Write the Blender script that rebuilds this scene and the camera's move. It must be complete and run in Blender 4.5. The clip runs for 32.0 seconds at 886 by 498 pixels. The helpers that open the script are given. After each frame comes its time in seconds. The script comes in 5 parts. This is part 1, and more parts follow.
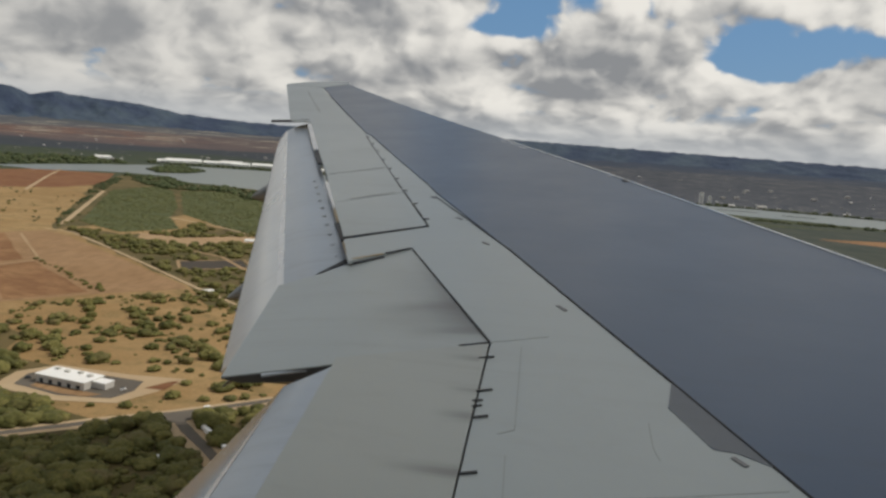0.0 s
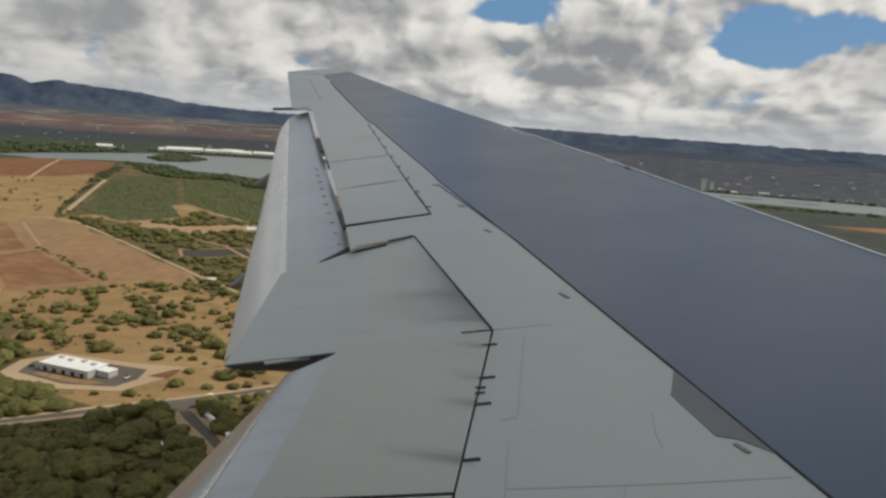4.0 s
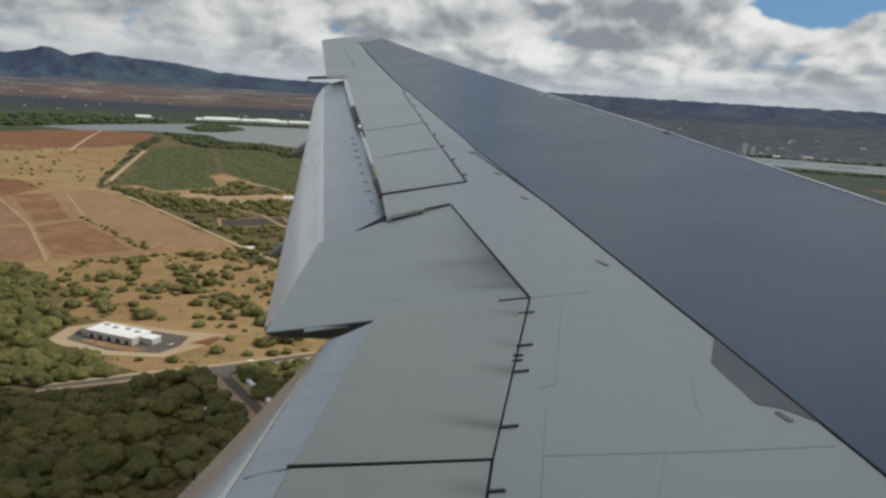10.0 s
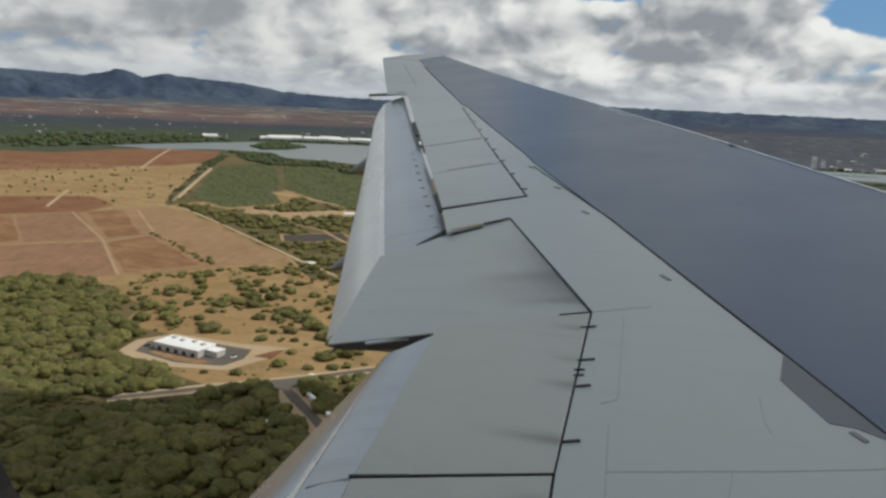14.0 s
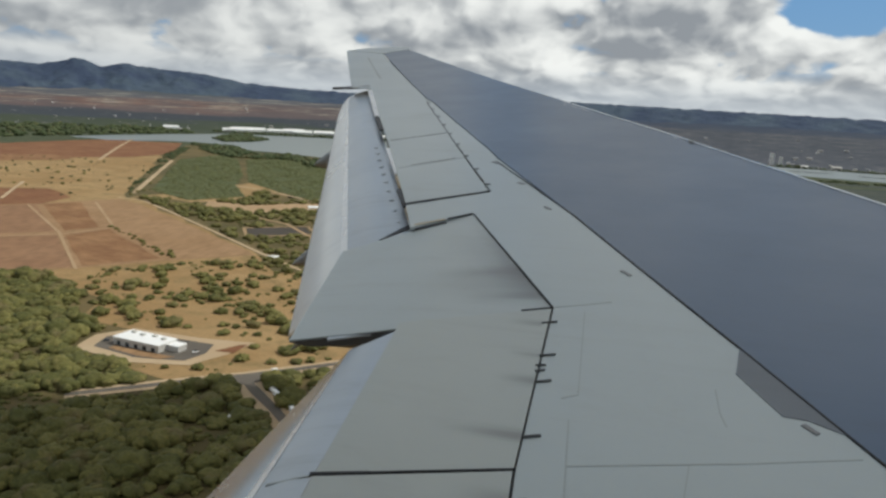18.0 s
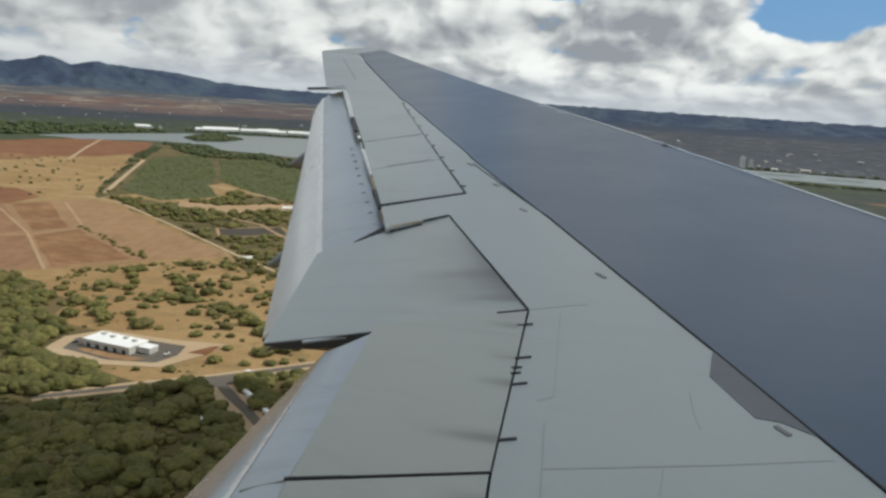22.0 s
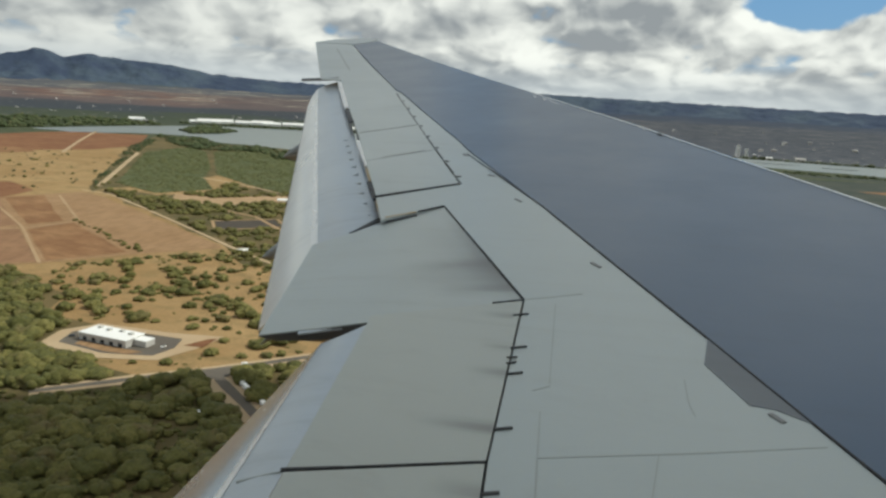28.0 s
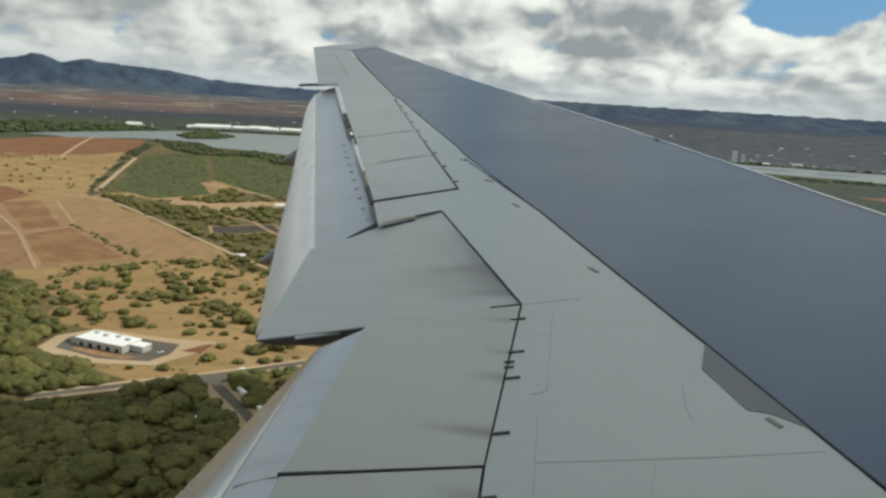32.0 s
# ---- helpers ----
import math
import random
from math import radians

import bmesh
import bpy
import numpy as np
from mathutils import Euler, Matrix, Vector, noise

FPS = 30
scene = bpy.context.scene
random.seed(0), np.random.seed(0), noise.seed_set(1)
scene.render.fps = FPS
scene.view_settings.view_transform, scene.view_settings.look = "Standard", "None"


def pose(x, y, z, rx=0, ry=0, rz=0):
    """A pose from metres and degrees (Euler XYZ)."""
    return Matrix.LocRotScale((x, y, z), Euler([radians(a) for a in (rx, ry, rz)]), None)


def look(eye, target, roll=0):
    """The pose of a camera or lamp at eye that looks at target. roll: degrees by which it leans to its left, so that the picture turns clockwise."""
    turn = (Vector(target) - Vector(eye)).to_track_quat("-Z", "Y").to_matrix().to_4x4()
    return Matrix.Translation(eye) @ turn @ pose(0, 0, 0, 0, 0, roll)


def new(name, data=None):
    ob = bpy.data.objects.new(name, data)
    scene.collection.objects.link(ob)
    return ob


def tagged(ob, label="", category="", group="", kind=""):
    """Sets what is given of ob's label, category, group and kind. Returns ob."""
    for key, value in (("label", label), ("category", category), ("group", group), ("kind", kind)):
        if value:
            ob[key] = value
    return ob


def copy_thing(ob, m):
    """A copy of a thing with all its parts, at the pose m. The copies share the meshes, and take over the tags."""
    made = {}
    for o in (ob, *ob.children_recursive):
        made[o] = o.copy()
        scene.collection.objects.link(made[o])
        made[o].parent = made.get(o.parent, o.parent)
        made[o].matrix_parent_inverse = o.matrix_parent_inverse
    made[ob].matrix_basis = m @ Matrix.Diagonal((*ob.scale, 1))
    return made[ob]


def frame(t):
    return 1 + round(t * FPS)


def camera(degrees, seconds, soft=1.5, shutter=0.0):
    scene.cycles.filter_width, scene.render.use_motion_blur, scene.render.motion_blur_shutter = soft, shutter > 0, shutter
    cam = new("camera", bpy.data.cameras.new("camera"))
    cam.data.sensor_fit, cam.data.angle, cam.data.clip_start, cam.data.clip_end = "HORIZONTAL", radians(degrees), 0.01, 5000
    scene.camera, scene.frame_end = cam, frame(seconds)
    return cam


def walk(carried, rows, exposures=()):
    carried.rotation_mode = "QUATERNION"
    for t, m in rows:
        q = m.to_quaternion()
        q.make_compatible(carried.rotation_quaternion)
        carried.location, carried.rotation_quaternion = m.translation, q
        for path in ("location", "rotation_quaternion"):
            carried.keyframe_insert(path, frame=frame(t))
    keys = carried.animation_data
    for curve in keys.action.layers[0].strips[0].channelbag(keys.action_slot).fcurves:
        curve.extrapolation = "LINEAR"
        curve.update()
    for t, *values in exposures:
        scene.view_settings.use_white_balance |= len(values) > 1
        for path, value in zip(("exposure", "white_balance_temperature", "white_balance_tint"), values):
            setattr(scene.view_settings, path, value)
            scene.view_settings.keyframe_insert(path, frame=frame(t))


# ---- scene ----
EYE = 190.0  # height of the cabin window above the plain


def fly(t, x, y, z, pitch, roll, yaw):
    return t, pose(x, y, EYE + z, 90 + pitch, roll, yaw)


cam = camera(60.0, 32.0, soft=2.7)
walk(cam, [
    fly(0, 0.007, 0.001, 0.002, -8.068, -4.282, 14.033),
    fly(0.5, 0.010, 0.001, 0.001, -9.126, -4.418, 14.542),
    fly(1, 0.011, 0.004, 0.005, -9.420, -4.630, 13.897),
    fly(1.5, 0.011, 0.003, 0.004, -9.673, -4.608, 13.854),
    fly(2, 0.008, 0.003, 0.003, -9.826, -4.398, 14.271),
    fly(2.5, 0.005, 0.003, 0.006, -9.465, -4.455, 14.330),
    fly(3, 0.006, 0.001, 0.002, -9.003, -4.231, 14.347),
    fly(3.5, 0.004, 0.001, 0.002, -8.711, -4.220, 13.824),
    fly(5.5, 0.003, 0.003, -0.005, -10.476, -3.314, 15.896),
    fly(6, -0.003, 0.001, -0.004, -9.913, -3.468, 15.624),
    fly(6.5, -0.002, 0.006, -0.000, -11.041, -3.397, 16.346),
    fly(7, 0.004, 0.000, 0.001, -11.280, -3.423, 17.125),
    fly(7.5, 0.005, -0.005, 0.001, -11.218, -3.388, 17.125),
    fly(8, 0.006, -0.004, -0.003, -11.831, -3.464, 17.925),
    fly(8.5, 0.006, -0.006, 0.001, -11.862, -3.628, 18.887),
    fly(9, 0.003, -0.005, 0.004, -11.302, -3.292, 17.992),
    fly(9.5, -0.002, -0.001, 0.008, -11.748, -3.073, 17.426),
    fly(10, -0.007, 0.004, 0.001, -11.552, -3.299, 16.698),
    fly(10.5, -0.002, 0.000, 0.005, -11.245, -3.047, 17.132),
    fly(11, 0.003, -0.001, 0.002, -10.916, -3.277, 16.909),
    fly(11.5, -0.003, 0.004, 0.002, -10.669, -3.941, 16.240),
    fly(12, 0.002, 0.001, 0.004, -10.698, -3.615, 16.644),
    fly(12.5, -0.012, -0.011, -0.005, -10.676, -2.340, 18.586),
    fly(13, -0.009, -0.014, -0.006, -9.553, -2.709, 19.848),
    fly(13.5, -0.014, -0.014, -0.009, -10.620, -2.515, 21.517),
    fly(14, -0.011, -0.015, -0.011, -10.604, -2.583, 21.031),
    fly(14.5, -0.010, -0.010, -0.002, -10.709, -2.703, 19.718),
    fly(16.5, -0.005, -0.006, -0.007, -11.457, -2.514, 19.235),
    fly(17, -0.008, -0.007, -0.002, -11.406, -2.664, 19.121),
    fly(17.5, -0.009, -0.008, -0.002, -10.854, -2.937, 18.535),
    fly(18, -0.000, -0.008, 0.002, -10.932, -3.186, 18.461),
    fly(18.5, -0.006, 0.001, 0.006, -10.856, -3.611, 17.807),
    fly(19, -0.006, -0.008, 0.002, -10.890, -3.195, 18.722),
    fly(19.5, -0.007, -0.005, 0.005, -10.931, -3.265, 18.322),
    fly(20, -0.003, -0.005, 0.001, -10.574, -3.448, 17.804),
    fly(20.5, 0.000, -0.003, 0.006, -10.368, -3.541, 17.295),
    fly(21, -0.009, 0.003, 0.006, -10.549, -3.678, 16.825),
    fly(21.5, -0.007, 0.004, 0.004, -10.617, -3.823, 16.345),
    fly(22, -0.011, 0.005, 0.006, -10.744, -3.634, 16.636),
    fly(22.5, -0.005, -0.006, 0.007, -10.799, -3.579, 17.834),
    fly(23, -0.008, -0.006, 0.002, -10.723, -3.222, 18.162),
    fly(23.5, -0.006, -0.004, 0.008, -10.991, -3.352, 17.786),
    fly(24, -0.005, 0.000, 0.007, -11.039, -3.377, 17.645),
    fly(24.5, -0.005, -0.001, 0.003, -10.719, -3.205, 17.541),
    fly(25, -0.003, 0.005, -0.001, -11.825, -2.847, 16.834),
    fly(25.5, -0.001, 0.006, -0.003, -11.826, -3.225, 16.089),
    fly(27.5, -0.005, 0.003, 0.002, -11.119, -3.025, 16.733),
    fly(28, -0.005, 0.006, 0.004, -11.396, -3.305, 16.264),
    fly(28.5, -0.001, 0.005, -0.001, -11.121, -3.358, 16.294),
    fly(29, -0.004, 0.004, -0.000, -11.502, -3.335, 16.280),
    fly(29.5, -0.002, 0.006, -0.000, -11.083, -3.495, 16.045),
    fly(30, -0.002, 0.006, 0.005, -10.574, -3.824, 15.693),
    fly(30.5, -0.000, 0.003, -0.001, -10.710, -3.741, 15.699),
    fly(31, -0.003, 0.005, 0.004, -10.915, -3.687, 15.624),
    fly(31.5, -0.005, 0.006, 0.003, -10.794, -3.671, 15.665),
    fly(32, -0.004, 0.004, -0.001, -10.983, -3.373, 16.088),
], exposures=[(0.0, -0.32, 6450, 8), (3.5, -0.32, 6450, 8), (5.8, -0.26, 6120, 8), (11.0, -0.28, 6080, 7), (14.5, -0.22, 6100, 6), (19.0, -0.10, 6060, 5), (25.5, -0.03, 6080, 3), (28.0, -0.02, 6200, 1), (32.0, -0.04, 6220, 0)])

# ---- world, sun ----
SUN_EL, SUN_AZ = radians(48), radians(62)  # azimuth from +y towards +x


def node(tree, kind, **sets):
    n = tree.nodes.new(kind)
    for key, value in sets.items():
        if key in n.inputs:
            n.inputs[key].default_value = value
    return n


def math_node(tree, op, a, b=None, c=None, clamp=False):
    n = tree.nodes.new("ShaderNodeMath")
    n.operation, n.use_clamp = op, clamp
    for i, v in enumerate((a, b, c)):
        if v is None:
            continue
        if isinstance(v, (int, float)):
            n.inputs[i].default_value = v
        else:
            tree.links.new(v, n.inputs[i])
    return n.outputs[0]


def mix_col(tree, fac, a, b, blend="MIX"):
    n = tree.nodes.new("ShaderNodeMix")
    n.data_type, n.blend_type = "RGBA", blend
    for sock, v in ((n.inputs[0], fac), (n.inputs[6], a), (n.inputs[7], b)):
        if isinstance(v, (int, float)):
            sock.default_value = v
        elif isinstance(v, tuple):
            sock.default_value = (*v, 1)
        else:
            tree.links.new(v, sock)
    return n.outputs[2]


def ramp(tree, fac, lo, hi):
    n = tree.nodes.new("ShaderNodeMapRange")
    n.interpolation_type = "SMOOTHSTEP"
    n.inputs[1].default_value, n.inputs[2].default_value = lo, hi
    tree.links.new(fac, n.inputs[0])
    return n.outputs[0]


def noise_tex(tree, vec, scale, detail=4.0, rough=0.55, distort=0.0):
    n = node(tree, "ShaderNodeTexNoise", Scale=scale, Detail=detail, Roughness=rough, Distortion=distort)
    if vec is not None:
        tree.links.new(vec, n.inputs["Vector"])
    return n.outputs[0]


def node_colour(tree, vec, scale):
    n = node(tree, "ShaderNodeTexNoise", Scale=scale, Detail=2.0)
    tree.links.new(vec, n.inputs["Vector"])
    return n.outputs["Color"]


def vec_math(tree, op, a, b):
    n = tree.nodes.new("ShaderNodeVectorMath")
    n.operation = op
    for i, v in enumerate((a, b)):
        if isinstance(v, tuple):
            n.inputs[i].default_value = v
        else:
            tree.links.new(v, n.inputs[i])
    return n.outputs[0]


def build_world():
    w = bpy.data.worlds.new("sky")
    scene.world = w
    w.use_nodes = True
    t = w.node_tree
    t.nodes.clear()
    out = t.nodes.new("ShaderNodeOutputWorld")
    bg = t.nodes.new("ShaderNodeBackground")
    t.links.new(bg.outputs[0], out.inputs[0])
    sky = t.nodes.new("ShaderNodeTexSky")
    sky.sky_type, sky.sun_disc = "NISHITA", False
    sky.sun_elevation, sky.sun_rotation = SUN_EL, SUN_AZ
    sky.air_density, sky.dust_density, sky.ozone_density = 1.0, 0.6, 2.0
    co = t.nodes.new("ShaderNodeTexCoord").outputs["Generated"]
    sep = t.nodes.new("ShaderNodeSeparateXYZ")
    t.links.new(co, sep.inputs[0])
    # bearing aft of abeam and height, in degrees
    aft = math_node(t, "MULTIPLY", math_node(t, "ARCTAN2", math_node(t, "MULTIPLY", sep.outputs[0], -1.0), sep.outputs[1]), 57.2958)
    high = math_node(t, "MULTIPLY", sep.outputs[2], 57.2958)
    # broad masses lie flat and close up towards the skyline; puffs are round
    lift = math_node(t, "POWER", math_node(t, "ADD", math_node(t, "MAXIMUM", sep.outputs[2], 0.0), 0.02), 0.55)
    comb = t.nodes.new("ShaderNodeCombineXYZ")
    t.links.new(math_node(t, "DIVIDE", aft, 46.0), comb.inputs[0])
    t.links.new(math_node(t, "MULTIPLY", lift, 2.0), comb.inputs[1])
    flat = comb.outputs[0]
    comb = t.nodes.new("ShaderNodeCombineXYZ")
    t.links.new(math_node(t, "DIVIDE", aft, 50.0), comb.inputs[0])
    t.links.new(math_node(t, "MULTIPLY", lift, 1.05), comb.inputs[1])
    round_ = comb.outputs[0]
    bend = vec_math(t, "SUBTRACT", node_colour(t, round_, 7.0), (0.5, 0.5, 0.5))
    fray = vec_math(t, "SUBTRACT", node_colour(t, round_, 40.0), (0.5, 0.5, 0.5))
    round_ = vec_math(t, "ADD", round_, vec_math(t, "MULTIPLY", bend, (0.10, 0.06, 0.0)))
    round_ = vec_math(t, "ADD", round_, vec_math(t, "MULTIPLY", fray, (0.018, 0.014, 0.0)))

    def mound(az, el, waz, wel, push):
        """A heap of cloud (push > 0) or a break in the cover (push < 0) at a bearing and height, in degrees."""
        u = math_node(t, "DIVIDE", math_node(t, "SUBTRACT", aft, az), waz)
        v = math_node(t, "DIVIDE", math_node(t, "SUBTRACT", high, el), wel)
        d = math_node(t, "ADD", math_node(t, "MULTIPLY", u, u), math_node(t, "MULTIPLY", v, v))
        return math_node(t, "MULTIPLY", math_node(t, "EXPONENT", math_node(t, "MULTIPLY", d, -1.0)), push)

    heaps = mound(2.0, 6.4, 9.0, 2.0, 0.16)
    for az, el, waz, wel, push in ((-8.0, 7.0, 3.4, 1.3, -0.36), (-16.0, 8.2, 6.0, 1.2, -0.22), (-13.0, 5.0, 5.0, 1.2, 0.14), (10.5, 8.4, 3.2, 0.8, -0.24), (22.0, 7.0, 9.0, 2.4, 0.20), (7.0, 4.0, 10.0, 1.4, 0.10), (36.0, 6.0, 12.0, 2.6, 0.14), (47.0, 7.6, 4.0, 0.8, -0.16)):
        heaps = math_node(t, "ADD", heaps, mound(az, el, waz, wel, push))

    def billow(vec, scale):
        """Rounded heads of cloud of one size."""
        vor = node(t, "ShaderNodeTexVoronoi", Scale=scale, Smoothness=0.35)
        vor.feature = "SMOOTH_F1"
        t.links.new(vec, vor.inputs["Vector"])
        return math_node(t, "SUBTRACT", 0.5, vor.outputs["Distance"])

    def mass(vec):
        return noise_tex(t, vec, 4.6, 3.0, 0.5, 0.15)

    def puffs(vec):
        a = math_node(t, "MULTIPLY", billow(vec, 11.0), 0.34)
        a = math_node(t, "ADD", a, math_node(t, "MULTIPLY", billow(vec, 25.0), 0.19))
        a = math_node(t, "ADD", a, math_node(t, "MULTIPLY", billow(vec, 56.0), 0.10))
        return math_node(t, "ADD", a, math_node(t, "MULTIPLY", noise_tex(t, vec, 90.0, 4.0, 0.6), 0.06))

    m_here, p_here = mass(flat), puffs(round_)
    dense = math_node(t, "ADD", math_node(t, "ADD", math_node(t, "MULTIPLY", m_here, 0.62), p_here), heaps)
    cover = ramp(t, dense, 0.26, 0.36)
    cover = math_node(t, "MAXIMUM", cover, ramp(t, sep.outputs[2], 0.075, 0.035))
    # heads stand in the sun, which comes from ahead and above; undersides lie in shade
    relief = math_node(t, "SUBTRACT", p_here, puffs(vec_math(t, "ADD", round_, (-0.016, 0.018, 0.0))))
    under = math_node(t, "SUBTRACT", m_here, mass(vec_math(t, "ADD", flat, (-0.03, 0.085, 0.0))))
    thick = ramp(t, dense, 0.40, 0.72)
    light = math_node(t, "ADD", math_node(t, "MULTIPLY", relief, 2.3), math_node(t, "MULTIPLY", under, 1.7))
    light = math_node(t, "SUBTRACT", light, math_node(t, "MULTIPLY", thick, 0.22))
    lit = ramp(t, light, -0.47, 0.38)
    # the broad heap abeam: a flat grey base, a sunlit flank ahead
    body = mound(3.0, 5.7, 8.5, 1.25, 1.0)
    lit = math_node(t, "SUBTRACT", lit, math_node(t, "MULTIPLY", body, 0.46))
    lit = math_node(t, "ADD", lit, mound(-4.0, 6.2, 2.2, 1.5, 0.35), clamp=True)
    cloud = mix_col(t, lit, (3.3, 3.35, 3.5), (10.4, 9.9, 9.2))
    # thicker, greyer cover aft, over the hills
    cloud = mix_col(t, math_node(t, "MULTIPLY", ramp(t, aft, 14.0, 40.0), 0.34), cloud, (4.4, 4.35, 4.3))
    low = ramp(t, sep.outputs[2], 0.055, 0.004)
    cloud = mix_col(t, math_node(t, "MULTIPLY", low, 0.72), cloud, (5.3, 5.5, 5.8))
    blue = mix_col(t, 0.75, sky.outputs[0], (1.5, 3.2, 5.8))
    col = mix_col(t, cover, blue, cloud)
    t.links.new(col, bg.inputs[0])
    bg.inputs[1].default_value = 0.10


build_world()
sun = new("sun", bpy.data.lights.new("sun", "SUN"))
sun.data.energy, sun.data.angle, sun.data.color = 3.5, radians(0.6), (1.0, 0.93, 0.83)
sun_dir = Vector((math.cos(SUN_EL) * math.sin(SUN_AZ), math.cos(SUN_EL) * math.cos(SUN_AZ), math.sin(SUN_EL)))
sun.matrix_world = look((0, 0, 400), Vector((0, 0, 400)) - sun_dir)


# ---- materials ----
def material(name):
    m = bpy.data.materials.new(name)
    m.use_nodes = True
    t = m.node_tree
    return m, t, t.nodes["Principled BSDF"]


def place_of(t):
    return t.nodes.new("ShaderNodeNewGeometry").outputs["Position"]


def bump_into(t, b, height, strength, dist):
    n = node(t, "ShaderNodeBump", Strength=strength, Distance=dist)
    t.links.new(height, n.inputs["Height"])
    t.links.new(n.outputs[0], b.inputs["Normal"])


def stretched(t, vec, s):
    return vec_math(t, "MULTIPLY", vec, s)


def paint(name, base, dirt, rough=0.38, streak=0.5, metallic=0.0, scale=1.0, soot=(), wavy=0.12):
    """Aircraft paint: plain coat, chordwise grime streaks, faint mottling; soot: plan points from which a dark smear trails aft (x, y, length, width, strength, lean of the hinge)."""
    m, t, b = material(name)
    p = place_of(t)
    streaks = noise_tex(t, stretched(t, p, (0.5 * scale, 9.0 * scale, 1.0)), 1.0, 5.0, 0.6)
    blotch = noise_tex(t, p, 0.9 * scale, 5.0, 0.6)
    fac = math_node(t, "MULTIPLY", ramp(t, streaks, 0.45, 0.8), ramp(t, blotch, 0.35, 0.7))
    fac = math_node(t, "MULTIPLY", fac, streak)
    col = mix_col(t, fac, base, dirt)
    fine = noise_tex(t, p, 60.0, 3.0, 0.6)
    col = mix_col(t, math_node(t, "MULTIPLY", fine, 0.10), col, tuple(c * 0.75 for c in base))
    cloudy = noise_tex(t, p, 0.35 * scale, 3.0, 0.5)
    col = mix_col(t, math_node(t, "MULTIPLY", ramp(t, cloudy, 0.35, 0.65), 0.20), col, tuple(c * 0.7 for c in base))
    stain = noise_tex(t, stretched(t, p, (1.6 * scale, 3.0 * scale, 1.0)), 1.0, 6.0, 0.68, 0.4)
    col = mix_col(t, math_node(t, "MULTIPLY", ramp(t, stain, 0.52, 0.74), 0.30 * min(1.0, streak * 2)), col, dirt)
    if soot:
        sep = t.nodes.new("ShaderNodeSeparateXYZ")
        t.links.new(p, sep.inputs[0])
        rag = math_node(t, "MULTIPLY", math_node(t, "SUBTRACT", streaks, 0.5), 0.15)
        for x, y, reach, width, strength, lean in soot:
            out = math_node(t, "SUBTRACT", math_node(t, "ADD", sep.outputs[1], rag), y)
            drift = math_node(t, "MULTIPLY", math_node(t, "SUBTRACT", x, sep.outputs[0]), 0.28 if lean else 0.0)
            v = math_node(t, "DIVIDE", math_node(t, "ADD", out, drift), width)
            side = math_node(t, "EXPONENT", math_node(t, "MULTIPLY", math_node(t, "MULTIPLY", v, v), -1.0))
            hinge = math_node(t, "ADD", math_node(t, "MULTIPLY", out, lean), x)
            behind = math_node(t, "DIVIDE", math_node(t, "SUBTRACT", hinge, sep.outputs[0]), reach)
            tail = math_node(t, "MULTIPLY", ramp(t, behind, 1.0, 0.0), ramp(t, behind, -0.06, 0.0))
            col = mix_col(t, math_node(t, "MULTIPLY", math_node(t, "MULTIPLY", side, tail), strength), col, (0.10, 0.095, 0.085))
    t.links.new(col, b.inputs["Base Color"])
    r = math_node(t, "ADD", math_node(t, "MULTIPLY", blotch, 0.16), rough - 0.08)
    t.links.new(r, b.inputs["Roughness"])
    b.inputs["Metallic"].default_value = metallic
    wave = noise_tex(t, p, 1.3, 2.0, 0.5)
    bump_into(t, b, wave, wavy, 0.02)
    return m


def soot_at(*spots, lean=0.0):
    return [(x, y, reach, width, strength, lean) for (x, y), reach, width, strength in spots]


M_WHITE = paint("wing_white", (0.408, 0.450, 0.450), (0.30, 0.29, 0.27), 0.35, 0.22)
# inboard spoiler base is warmed for how light falls there; soot is dirt
M_PANEL = paint("spoiler_white", (0.402, 0.424, 0.396), (0.26, 0.25, 0.23), 0.35, 0.28, soot=soot_at(((-0.841, 4.794), 0.25, 0.05, 0.45), ((-0.760, 4.327), 0.22, 0.04, 0.4), ((-0.706, 4.005), 0.28, 0.05, 0.5), ((-0.647, 3.429), 0.50, 0.05, 0.6), ((-0.591, 2.924), 0.3, 0.05, 0.4), ((-2.865, 7.423), 0.2, 0.3, 0.3)))
M_OUTER = paint("outer_spoiler_white", (0.392, 0.434, 0.432), (0.26, 0.26, 0.25), 0.35, 0.3)
M_AILERON = paint("aileron_white", (0.405, 0.442, 0.434), (0.26, 0.25, 0.23), 0.34, 0.3, soot=soot_at(((-1.10, 5.56), 1.25, 0.30, 0.40), ((-0.95, 5.30), 0.75, 0.10, 0.55), ((-1.22, 5.77), 0.95, 0.12, 0.50), ((-1.18, 5.68), 0.35, 0.45, 0.50), ((-1.52, 6.30), 0.80, 0.50, 0.28), ((-1.35, 6.00), 0.16, 0.9, 0.35), lean=-0.563))
M_GREY = paint("wing_grey", (0.068, 0.105, 0.168), (0.058, 0.08, 0.12), 0.34, 0.5)
M_PATCH = paint("patch_grey", (0.115, 0.130, 0.150), (0.08, 0.09, 0.10), 0.34, 0.4)
M_FLAP = paint("flap_grey", (0.44, 0.48, 0.515), (0.27, 0.28, 0.29), 0.32, 0.9, 0.55, wavy=0.04)
# near-white coat that paints the gleam along the flap ridges
M_HIGHLIGHT = paint("ridge_highlight", (0.84, 0.84, 0.82), (0.60, 0.60, 0.58), 0.28, 0.6, 0.2, wavy=0.03)
